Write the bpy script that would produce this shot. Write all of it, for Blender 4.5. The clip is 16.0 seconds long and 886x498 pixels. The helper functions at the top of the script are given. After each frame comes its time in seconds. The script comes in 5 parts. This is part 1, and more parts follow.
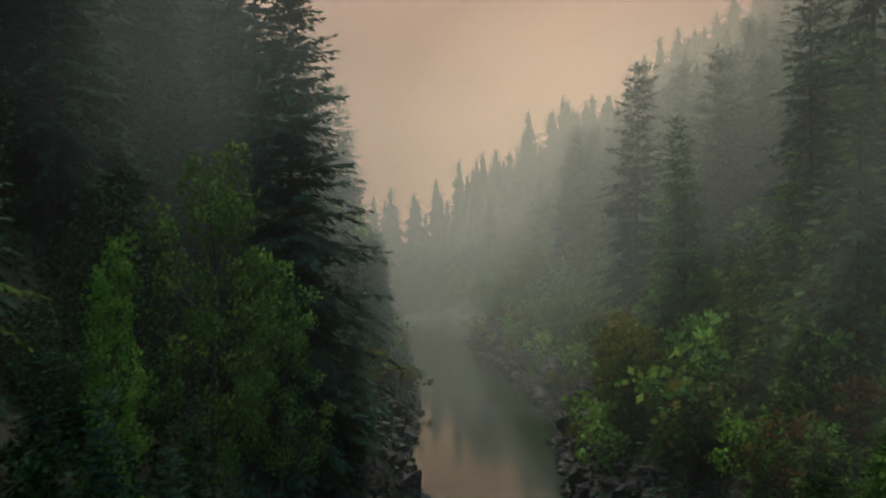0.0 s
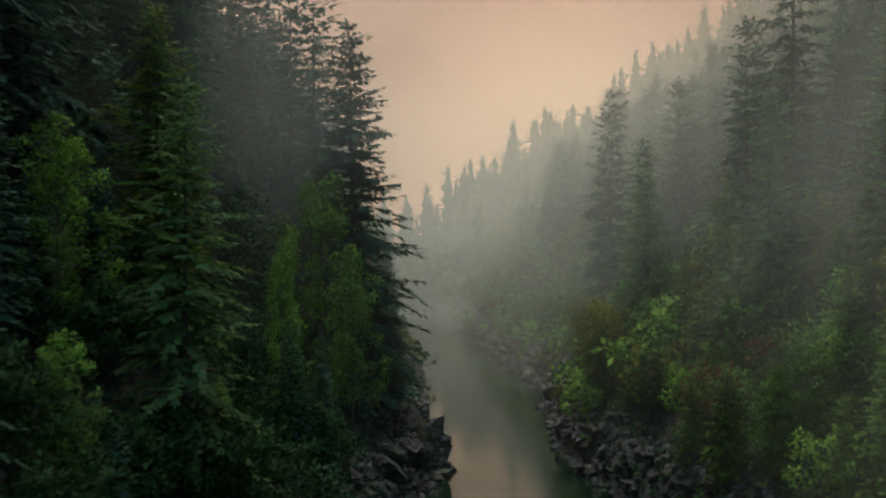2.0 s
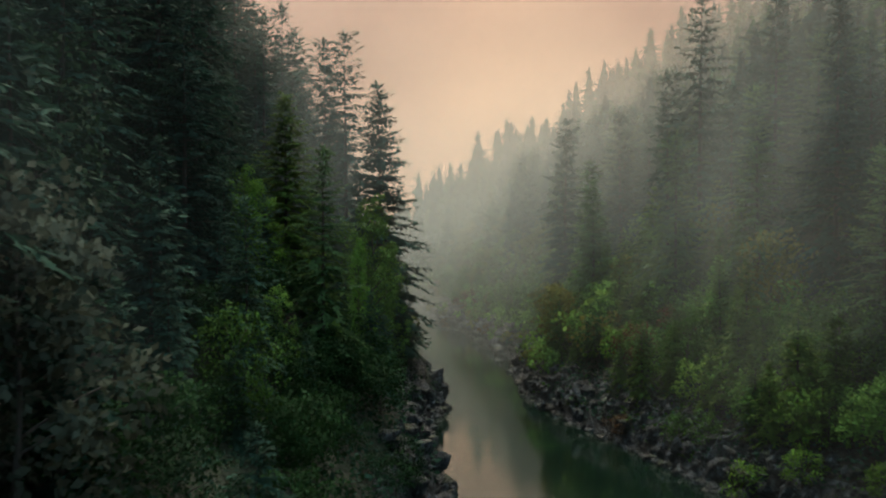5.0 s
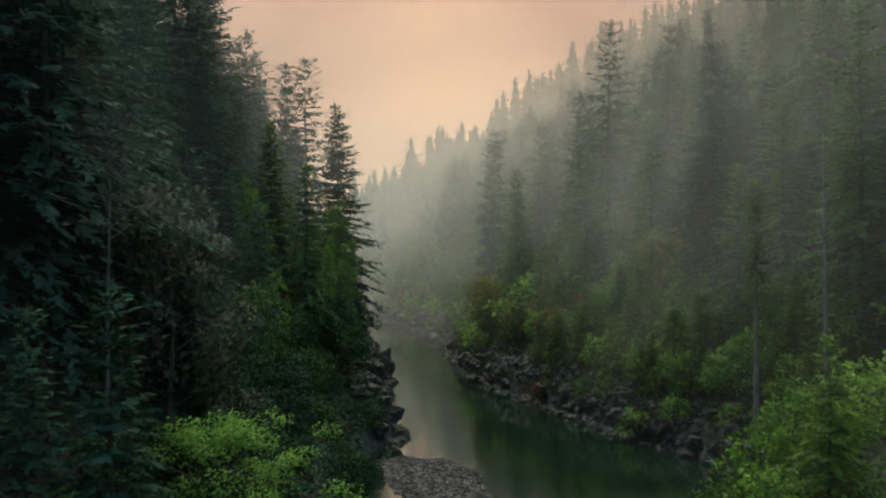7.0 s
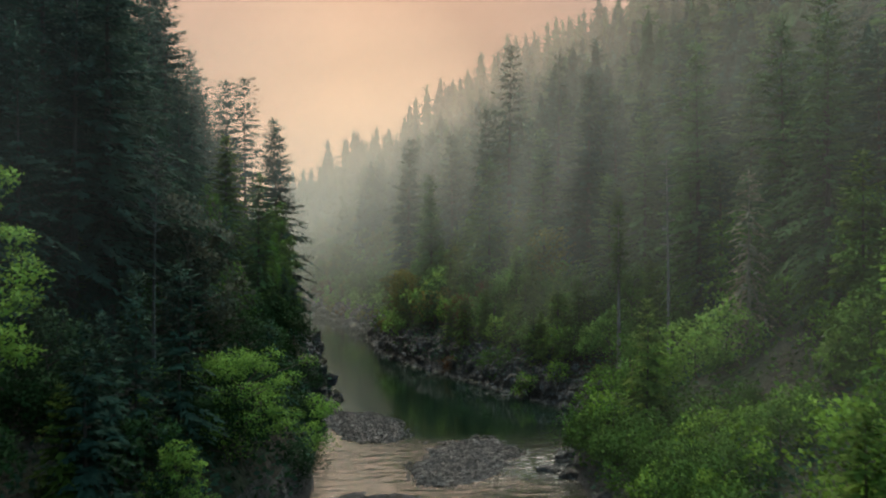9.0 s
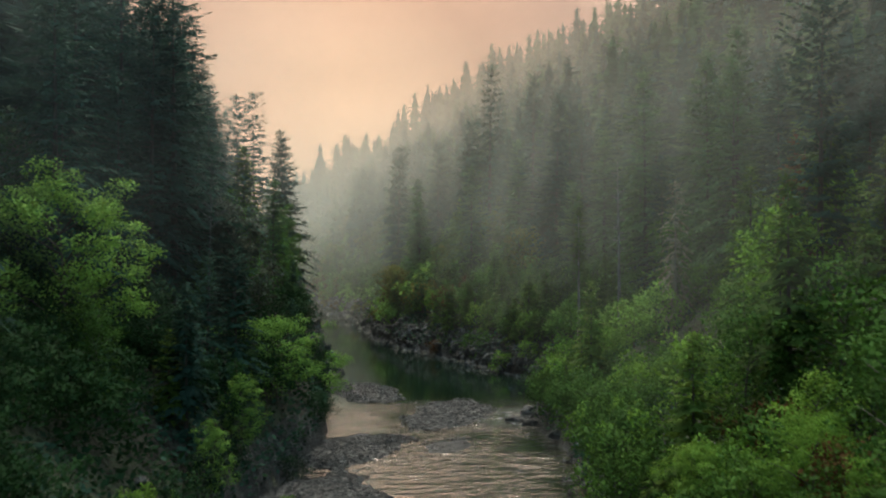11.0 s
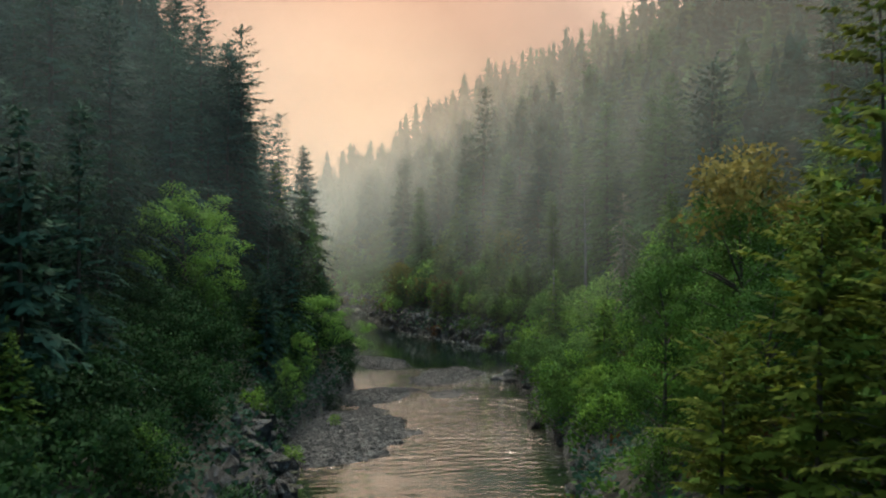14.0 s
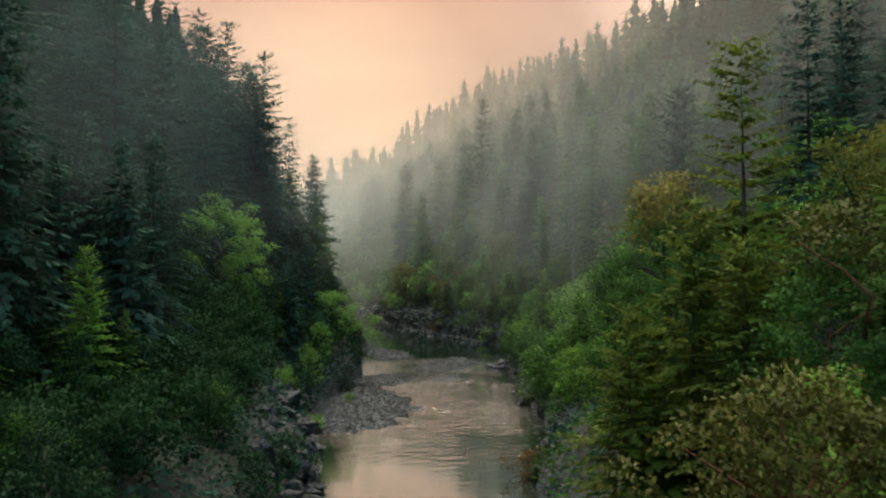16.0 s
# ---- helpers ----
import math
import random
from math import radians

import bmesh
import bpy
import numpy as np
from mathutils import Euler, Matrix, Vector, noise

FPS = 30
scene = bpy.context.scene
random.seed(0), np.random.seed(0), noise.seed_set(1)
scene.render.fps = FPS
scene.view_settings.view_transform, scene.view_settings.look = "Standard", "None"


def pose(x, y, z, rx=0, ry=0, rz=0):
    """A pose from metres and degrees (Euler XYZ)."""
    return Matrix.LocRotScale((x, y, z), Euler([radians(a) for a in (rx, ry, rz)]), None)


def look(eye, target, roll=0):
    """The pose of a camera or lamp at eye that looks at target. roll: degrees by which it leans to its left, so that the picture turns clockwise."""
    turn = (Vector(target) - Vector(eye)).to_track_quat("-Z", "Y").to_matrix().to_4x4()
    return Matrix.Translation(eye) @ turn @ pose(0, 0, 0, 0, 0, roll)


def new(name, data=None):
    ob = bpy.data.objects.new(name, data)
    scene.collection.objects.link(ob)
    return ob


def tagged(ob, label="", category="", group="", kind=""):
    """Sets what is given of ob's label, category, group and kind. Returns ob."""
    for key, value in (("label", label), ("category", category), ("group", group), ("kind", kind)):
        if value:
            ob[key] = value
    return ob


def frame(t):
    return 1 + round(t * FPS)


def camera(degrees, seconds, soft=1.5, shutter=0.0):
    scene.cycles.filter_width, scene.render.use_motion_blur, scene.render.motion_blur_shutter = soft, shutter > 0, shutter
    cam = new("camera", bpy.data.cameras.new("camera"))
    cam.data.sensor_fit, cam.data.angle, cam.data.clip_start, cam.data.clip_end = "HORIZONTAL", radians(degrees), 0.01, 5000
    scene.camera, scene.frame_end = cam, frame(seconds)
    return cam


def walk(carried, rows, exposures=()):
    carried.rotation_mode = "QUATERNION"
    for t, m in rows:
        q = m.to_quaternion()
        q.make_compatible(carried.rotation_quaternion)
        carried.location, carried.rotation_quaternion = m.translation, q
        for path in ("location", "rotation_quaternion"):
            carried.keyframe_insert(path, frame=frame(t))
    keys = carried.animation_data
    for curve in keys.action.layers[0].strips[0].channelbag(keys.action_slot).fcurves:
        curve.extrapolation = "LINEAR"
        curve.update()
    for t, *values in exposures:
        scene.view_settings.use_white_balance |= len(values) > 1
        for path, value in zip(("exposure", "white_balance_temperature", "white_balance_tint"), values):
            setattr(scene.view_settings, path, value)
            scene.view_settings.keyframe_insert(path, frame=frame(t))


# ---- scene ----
cam = camera(46.5, 16.0, soft=2.1, shutter=0.5)
METRES, EYE, TILT, LEAN, TURN = 170.0, 20.6, 0.0, 0.0, 0.0
ROWS = [
    (0.0, 0.0, 0.0, 0.0, 0.0, 0.0, -0.0),
    (0.5, -0.0047, -0.0316, -0.0004, -0.27, 0.0, -0.0),
    (1.0, -0.0097, -0.0657, -0.0007, -0.55, 0.0, 0.01),
    (1.5, -0.0147, -0.0975, -0.0011, -0.81, 0.01, 0.01),
    (2.0, -0.02, -0.132, -0.0014, -1.09, 0.02, 0.02),
    (2.5, -0.0251, -0.1637, -0.0016, -1.34, 0.03, 0.02),
    (3.0, -0.0309, -0.198, -0.0018, -1.61, 0.04, 0.04),
    (3.5, -0.0363, -0.2295, -0.0023, -1.86, 0.06, 0.04),
    (4.0, -0.0422, -0.2634, -0.003, -2.13, 0.06, 0.06),
    (6.5, -0.0726, -0.4282, -0.0064, -6.44, 0.04, 0.13),
    (7.0, -0.0789, -0.4598, -0.0073, -7.45, 0.05, 0.14),
    (7.5, -0.0863, -0.4937, -0.0083, -8.7, 0.05, 0.19),
    (8.0, -0.0934, -0.5247, -0.0093, -10.02, 0.04, 0.22),
    (8.5, -0.1011, -0.5584, -0.0102, -11.38, 0.02, 0.17),
    (9.0, -0.1089, -0.5922, -0.0113, -12.42, 0.03, 0.15),
    (11.5, -0.1438, -0.7451, -0.0177, -13.19, 0.13, 0.0),
    (12.0, -0.1513, -0.7763, -0.0187, -13.21, 0.14, -0.01),
    (12.5, -0.1579, -0.8052, -0.0196, -13.2, 0.17, -0.02),
    (13.0, -0.165, -0.835, -0.0204, -13.21, 0.2, -0.02),
    (13.5, -0.1713, -0.862, -0.0209, -13.21, 0.23, -0.01),
    (14.0, -0.1776, -0.8899, -0.0212, -13.2, 0.27, -0.01),
    (14.5, -0.1831, -0.9143, -0.0214, -13.19, 0.3, -0.01),
    (15.0, -0.1886, -0.9385, -0.0218, -13.19, 0.32, -0.02),
    (15.5, -0.1931, -0.9588, -0.0219, -13.18, 0.37, -0.02),
    (16.0, -0.1978, -0.9795, -0.0222, -13.16, 0.37, -0.02),
]
walk(cam, [(t, pose(0, 0, EYE, TILT, LEAN, TURN) @ pose(METRES * x, METRES * y, METRES * z, 90 + pitch, roll, yaw)) for t, x, y, z, yaw, pitch, roll in ROWS],
     exposures=((0.0, -0.24), (2.5, 0.02), (6.0, 0.14), (10.0, 0.26), (16.0, 0.42)))

# ---- sky and sun: misty sunset, glow up the valley ----
SUN_EL, SUN_AZ = 60.0, 2.0          # degrees above the horizon, degrees clockwise from +y
sky_world = bpy.data.worlds.new("misty_sky")
scene.world = sky_world
sky_world.use_nodes = True
scene.cycles.transparent_max_bounces = 48      # the mist hangs in many thin layers


def link(tree, a, b):
    tree.links.new(a, b)


def build_sky():
    tree = sky_world.node_tree
    n = tree.nodes
    n.clear()
    out = n.new("ShaderNodeOutputWorld")
    co = n.new("ShaderNodeTexCoord")
    sky = n.new("ShaderNodeTexSky")
    sky.sky_type, sky.sun_disc = "NISHITA", False
    sky.sun_elevation, sky.sun_rotation = radians(SUN_EL), radians(SUN_AZ)
    sky.air_density, sky.dust_density = 1.5, 4.0
    low = n.new("ShaderNodeBackground")
    low.inputs["Strength"].default_value = 0.006
    link(tree, sky.outputs[0], low.inputs["Color"])
    # the veil of mist and low cloud: peach towards the sunset, cool grey elsewhere
    dot = n.new("ShaderNodeVectorMath")
    dot.operation = "DOT_PRODUCT"
    link(tree, co.outputs["Generated"], dot.inputs[0])
    dot.inputs[1].default_value = Vector((0.12, 0.97, 0.09)).normalized()
    ramp = n.new("ShaderNodeValToRGB")
    e = ramp.color_ramp.elements
    e[0].position, e[0].color = 0.30, (0.45, 0.71, 0.90, 1)
    e[1].position, e[1].color = 1.0, (1.08, 0.64, 0.36, 1)
    for p, c in ((0.60, (0.80, 0.78, 0.74, 1)), (0.80, (1.5, 1.20, 0.95, 1)), (0.93, (1.35, 0.88, 0.62, 1)), (0.965, (0.52, 0.26, 0.175, 1)), (0.984, (0.56, 0.275, 0.165, 1)), (0.994, (0.84, 0.48, 0.285, 1))):
        el = ramp.color_ramp.elements.new(p)
        el.color = c
    link(tree, dot.outputs["Value"], ramp.inputs["Fac"])
    cloud = n.new("ShaderNodeTexNoise")
    cloud.inputs["Scale"].default_value, cloud.inputs["Detail"].default_value = 5.0, 3.0
    squash = n.new("ShaderNodeMapping")
    squash.inputs["Scale"].default_value = (1, 1, 3)
    link(tree, co.outputs["Generated"], squash.inputs["Vector"])
    link(tree, squash.outputs[0], cloud.inputs["Vector"])
    amount = n.new("ShaderNodeMapRange")
    amount.inputs["From Min"].default_value, amount.inputs["From Max"].default_value = 0.3, 0.7
    amount.inputs["To Min"].default_value, amount.inputs["To Max"].default_value = 0.86, 1.0
    link(tree, cloud.outputs["Fac"], amount.inputs["Value"])
    veil = n.new("ShaderNodeBackground")
    link(tree, ramp.outputs[0], veil.inputs["Color"])
    link(tree, amount.outputs[0], veil.inputs["Strength"])
    add = n.new("ShaderNodeAddShader")
    link(tree, low.outputs[0], add.inputs[0])
    link(tree, veil.outputs[0], add.inputs[1])
    link(tree, add.outputs[0], out.inputs["Surface"])


build_sky()
sun = new("sun", bpy.data.lights.new("sun", "SUN"))
sun.data.energy, sun.data.angle, sun.data.color = 2.9, radians(34), (1.0, 0.93, 0.76)
az, el = radians(SUN_AZ), radians(SUN_EL)
sun.matrix_world = look((math.sin(az) * math.cos(el) * 400, math.cos(az) * math.cos(el) * 400, math.sin(el) * 400), (0, 0, 0))


# ---- materials ----
def material(name):
    m = bpy.data.materials.new(name)
    m.use_nodes = True
    return m, m.node_tree, m.node_tree.nodes, m.node_tree.nodes["Principled BSDF"]


def ramp_node(nodes, stops):
    r = nodes.new("ShaderNodeValToRGB")
    e = r.color_ramp.elements
    e[0].position, e[0].color = stops[0][0], (*stops[0][1], 1)
    e[1].position, e[1].color = stops[-1][0], (*stops[-1][1], 1)
    for p, c in stops[1:-1]:
        e.new(p).color = (*c, 1)
    return r


def leaf_material(name, dark, mid, light, glow=0.35, rough=0.75):
    """Foliage: colour varies leaf by leaf and tree by tree; some light passes through."""
    m, tree, n, bsdf = material(name)
    geo, info = n.new("ShaderNodeNewGeometry"), n.new("ShaderNodeObjectInfo")
    mix = n.new("ShaderNodeMath")
    mix.operation = "MULTIPLY_ADD"
    link(tree, geo.outputs["Random Per Island"], mix.inputs[0])
    mix.inputs[1].default_value = 0.24
    half = n.new("ShaderNodeMath")
    half.operation = "MULTIPLY"
    half.inputs[1].default_value = 0.50
    link(tree, info.outputs["Random"], half.inputs[0])
    link(tree, half.outputs[0], mix.inputs[2])
    ramp = ramp_node(n, [(0.0, dark), (0.5, mid), (1.0, light)])
    link(tree, mix.outputs[0], ramp.inputs["Fac"])
    big = n.new("ShaderNodeTexNoise")
    big.inputs["Scale"].default_value, big.inputs["Detail"].default_value = 0.5, 3.0
    link(tree, geo.outputs["Position"], big.inputs["Vector"])
    tone = n.new("ShaderNodeHueSaturation")
    rng = n.new("ShaderNodeMapRange")
    rng.inputs["From Min"].default_value, rng.inputs["From Max"].default_value = 0.3, 0.7
    rng.inputs["To Min"].default_value, rng.inputs["To Max"].default_value = 0.62, 1.32
    link(tree, big.outputs["Fac"], rng.inputs["Value"])
    link(tree, rng.outputs[0], tone.inputs["Value"])
    link(tree, ramp.outputs[0], tone.inputs["Color"])
    link(tree, tone.outputs[0], bsdf.inputs["Base Color"])
    bsdf.inputs["Roughness"].default_value = rough
    bsdf.inputs["Specular IOR Level"].default_value = 0.06
    thin = n.new("ShaderNodeBsdfTranslucent")
    link(tree, tone.outputs[0], thin.inputs["Color"])
    both = n.new("ShaderNodeMixShader")
    both.inputs[0].default_value = glow
    link(tree, bsdf.outputs[0], both.inputs[1])
    link(tree, thin.outputs[0], both.inputs[2])
    link(tree, both.outputs[0], n["Material Output"].inputs["Surface"])
    return m


def bark_material(name, dark, light):
    m, tree, n, bsdf = material(name)
    geo = n.new("ShaderNodeNewGeometry")
    squash = n.new("ShaderNodeMapping")
    squash.inputs["Scale"].default_value = (6, 6, 0.8)
    link(tree, geo.outputs["Position"], squash.inputs["Vector"])
    tex = n.new("ShaderNodeTexNoise")
    tex.inputs["Scale"].default_value, tex.inputs["Detail"].default_value = 1.0, 6.0
    link(tree, squash.outputs[0], tex.inputs["Vector"])
    ramp = ramp_node(n, [(0.3, dark), (0.7, light)])
    link(tree, tex.outputs["Fac"], ramp.inputs["Fac"])
    link(tree, ramp.outputs[0], bsdf.inputs["Base Color"])
    bump = n.new("ShaderNodeBump")
    bump.inputs["Strength"].default_value, bump.inputs["Distance"].default_value = 0.6, 0.05
    link(tree, tex.outputs["Fac"], bump.inputs["Height"])
    link(tree, bump.outputs[0], bsdf.inputs["Normal"])
    bsdf.inputs["Roughness"].default_value = 0.9
    return m


def rock_material(name, dark, light, moss, moss_from=0.55, rough=0.6):
    """Dark fractured bedrock, pale scratches, moss and lichen on faces that look up."""
    m, tree, n, bsdf = material(name)
    geo, info = n.new("ShaderNodeNewGeometry"), n.new("ShaderNodeObjectInfo")
    fine, broad = n.new("ShaderNodeTexNoise"), n.new("ShaderNodeTexNoise")
    fine.inputs["Scale"].default_value, fine.inputs["Detail"].default_value = 2.2, 8.0
    fine.inputs["Roughness"].default_value = 0.68
    broad.inputs["Scale"].default_value, broad.inputs["Detail"].default_value = 0.45, 4.0
    for tex in (fine, broad):
        link(tree, geo.outputs["Position"], tex.inputs["Vector"])
    crack = n.new("ShaderNodeTexVoronoi")
    crack.feature = "DISTANCE_TO_EDGE"
    crack.inputs["Scale"].default_value = 0.9
    warp = n.new("ShaderNodeVectorMath")
    warp.operation = "MULTIPLY_ADD"
    link(tree, fine.outputs["Color"], warp.inputs[0])
    warp.inputs[1].default_value = (0.9, 0.9, 0.9)
    link(tree, geo.outputs["Position"], warp.inputs[2])
    link(tree, warp.outputs[0], crack.inputs["Vector"])
    split = n.new("ShaderNodeMapRange")
    split.inputs["From Max"].default_value = 0.16
    link(tree, crack.outputs["Distance"], split.inputs["Value"])
    relief = n.new("ShaderNodeMath")
    relief.operation = "MULTIPLY"
    link(tree, split.outputs[0], relief.inputs[0])
    link(tree, fine.outputs["Fac"], relief.inputs[1])
    ramp = ramp_node(n, [(0.28, dark), (0.54, tuple(0.7 * a + 0.3 * b for a, b in zip(dark, light))), (0.68, light)])
    link(tree, relief.outputs[0], ramp.inputs["Fac"])
    up = n.new("ShaderNodeSeparateXYZ")
    link(tree, geo.outputs["Normal"], up.inputs[0])
    grow = n.new("ShaderNodeMath")
    grow.operation = "MULTIPLY"
    link(tree, up.outputs["Z"], grow.inputs[0])
    link(tree, broad.outputs["Fac"], grow.inputs[1])
    edge = n.new("ShaderNodeMapRange")
    edge.inputs["From Min"].default_value, edge.inputs["From Max"].default_value = moss_from * 0.75, moss_from
    link(tree, grow.outputs[0], edge.inputs["Value"])
    mix = n.new("ShaderNodeMixRGB")
    link(tree, edge.outputs[0], mix.inputs["Fac"])
    link(tree, ramp.outputs[0], mix.inputs["Color1"])
    mix.inputs["Color2"].default_value = (*moss, 1)
    link(tree, mix.outputs[0], bsdf.inputs["Base Color"])
    bump = n.new("ShaderNodeBump")
    bump.inputs["Strength"].default_value, bump.inputs["Distance"].default_value = 1.0, 0.5
    link(tree, relief.outputs[0], bump.inputs["Height"])
    link(tree, bump.outputs[0], bsdf.inputs["Normal"])
    bsdf.inputs["Roughness"].default_value = rough
    return m


def soil_material():
    m, tree, n, bsdf = material("forest_floor")
    geo = n.new("ShaderNodeNewGeometry")
    fine, broad = n.new("ShaderNodeTexNoise"), n.new("ShaderNodeTexNoise")
    fine.inputs["Scale"].default_value, fine.inputs["Detail"].default_value = 1.6, 8.0
    broad.inputs["Scale"].default_value, broad.inputs["Detail"].default_value = 0.12, 3.0
    for tex in (fine, broad):
        link(tree, geo.outputs["Position"], tex.inputs["Vector"])
    ground = ramp_node(n, [(0.3, (0.007, 0.0065, 0.004)), (0.5, (0.014, 0.013, 0.007)), (0.7, (0.030, 0.022, 0.011))])
    green = ramp_node(n, [(0.3, (0.008, 0.014, 0.005)), (0.7, (0.022, 0.036, 0.010))])
    link(tree, fine.outputs["Fac"], ground.inputs["Fac"])
    link(tree, fine.outputs["Fac"], green.inputs["Fac"])
    edge = n.new("ShaderNodeMapRange")
    edge.inputs["From Min"].default_value, edge.inputs["From Max"].default_value = 0.42, 0.58
    link(tree, broad.outputs["Fac"], edge.inputs["Value"])
    mix = n.new("ShaderNodeMixRGB")
    link(tree, edge.outputs[0], mix.inputs["Fac"])
    link(tree, ground.outputs[0], mix.inputs["Color1"])
    link(tree, green.outputs[0], mix.inputs["Color2"])
    link(tree, mix.outputs[0], bsdf.inputs["Base Color"])
    bump = n.new("ShaderNodeBump")
    bump.inputs["Strength"].default_value, bump.inputs["Distance"].default_value = 1.0, 0.5
    link(tree, fine.outputs["Fac"], bump.inputs["Height"])
    link(tree, bump.outputs[0], bsdf.inputs["Normal"])
    bsdf.inputs["Roughness"].default_value = 0.95
    return m


def water_material(name, deep):
    """Clear green river: smooth pools, a rippled run below the gravel bars with some foam."""
    m, tree, n, bsdf = material(name)
    geo = n.new("ShaderNodeNewGeometry")
    xyz = n.new("ShaderNodeSeparateXYZ")
    link(tree, geo.outputs["Position"], xyz.inputs[0])
    tone = n.new("ShaderNodeTexNoise")
    tone.inputs["Scale"].default_value = 0.06
    link(tree, geo.outputs["Position"], tone.inputs["Vector"])
    ramp = ramp_node(n, [(0.3, deep), (0.7, tuple(1.8 * c for c in deep))])
    link(tree, tone.outputs["Fac"], ramp.inputs["Fac"])

    def span(lo, hi):
        r = n.new("ShaderNodeMapRange")
        r.interpolation_type = "SMOOTHSTEP"
        r.inputs["From Min"].default_value, r.inputs["From Max"].default_value = lo, hi
        link(tree, xyz.outputs["Y"], r.inputs["Value"])
        return r

    def times(p, q):
        t = n.new("ShaderNodeMath")
        t.operation = "MULTIPLY"
        link(tree, p, t.inputs[0])
        link(tree, q, t.inputs[1])
        return t.outputs[0]

    run = times(span(-92, -62).outputs[0], span(4, -14).outputs[0])
    turn = n.new("ShaderNodeMapping")
    turn.inputs["Rotation"].default_value = (0, 0, radians(-24))
    turn.inputs["Scale"].default_value = (0.75, 1.5, 1.0)
    link(tree, geo.outputs["Position"], turn.inputs["Vector"])
    a, b = n.new("ShaderNodeTexNoise"), n.new("ShaderNodeTexNoise")
    a.inputs["Scale"].default_value, a.inputs["Detail"].default_value = 0.62, 3.0
    b.inputs["Scale"].default_value, b.inputs["Detail"].default_value = 0.10, 2.0
    link(tree, turn.outputs[0], a.inputs["Vector"])
    link(tree, geo.outputs["Position"], b.inputs["Vector"])
    where = n.new("ShaderNodeMapRange")
    where.inputs["From Min"].default_value, where.inputs["From Max"].default_value = 0.35, 0.62
    where.inputs["To Min"].default_value, where.inputs["To Max"].default_value = 0.25, 1.0
    link(tree, b.outputs["Fac"], where.inputs["Value"])
    much = n.new("ShaderNodeMapRange")
    much.inputs["To Min"].default_value, much.inputs["To Max"].default_value = 0.05, 1.0
    link(tree, run, much.inputs["Value"])
    bump = n.new("ShaderNodeBump")
    bump.inputs["Distance"].default_value = 0.45
    link(tree, times(where.outputs[0], much.outputs[0]), bump.inputs["Strength"])
    link(tree, a.outputs["Fac"], bump.inputs["Height"])
    link(tree, bump.outputs[0], bsdf.inputs["Normal"])
    link(tree, bump.outputs[0], bsdf.inputs["Coat Normal"])
    link(tree, span(14, -18).outputs[0], bsdf.inputs["Coat Weight"])
    bsdf.inputs["Coat Roughness"].default_value, bsdf.inputs["Coat IOR"].default_value = 0.03, 1.75
    # foam where the run tumbles over the sill
    near = n.new("ShaderNodeVectorMath")
    near.operation = "DISTANCE"
    link(tree, geo.outputs["Position"], near.inputs[0])
    near.inputs[1].default_value = (11.5, -16.0, 0)
    close = n.new("ShaderNodeMapRange")
    close.inputs["From Min"].default_value, close.inputs["From Max"].default_value = 8.5, 2.5
    link(tree, near.outputs["Value"], close.inputs["Value"])
    fleck = n.new("ShaderNodeTexNoise")
    fleck.inputs["Scale"].default_value, fleck.inputs["Detail"].default_value = 1.6, 6.0
    link(tree, turn.outputs[0], fleck.inputs["Vector"])
    white = n.new("ShaderNodeMapRange")
    white.inputs["From Min"].default_value, white.inputs["From Max"].default_value = 0.46, 0.60
    link(tree, fleck.outputs["Fac"], white.inputs["Value"])
    mix = n.new("ShaderNodeMixRGB")
    link(tree, times(close.outputs[0], white.outputs[0]), mix.inputs["Fac"])
    bed = n.new("ShaderNodeMixRGB")        # the gravel bed shows through the shallow run
    link(tree, times(where.outputs[0], run), bed.inputs["Fac"])
    link(tree, ramp.outputs[0], bed.inputs["Color1"])
    bed.inputs["Color2"].default_value = (0.055, 0.056, 0.042, 1)
    link(tree, bed.outputs[0], mix.inputs["Color1"])
    mix.inputs["Color2"].default_value = (0.62, 0.60, 0.57, 1)
    link(tree, mix.outputs[0], bsdf.inputs["Base Color"])
    bsdf.inputs["Roughness"].default_value = 0.06
    bsdf.inputs["IOR"].default_value = 1.33
    return m


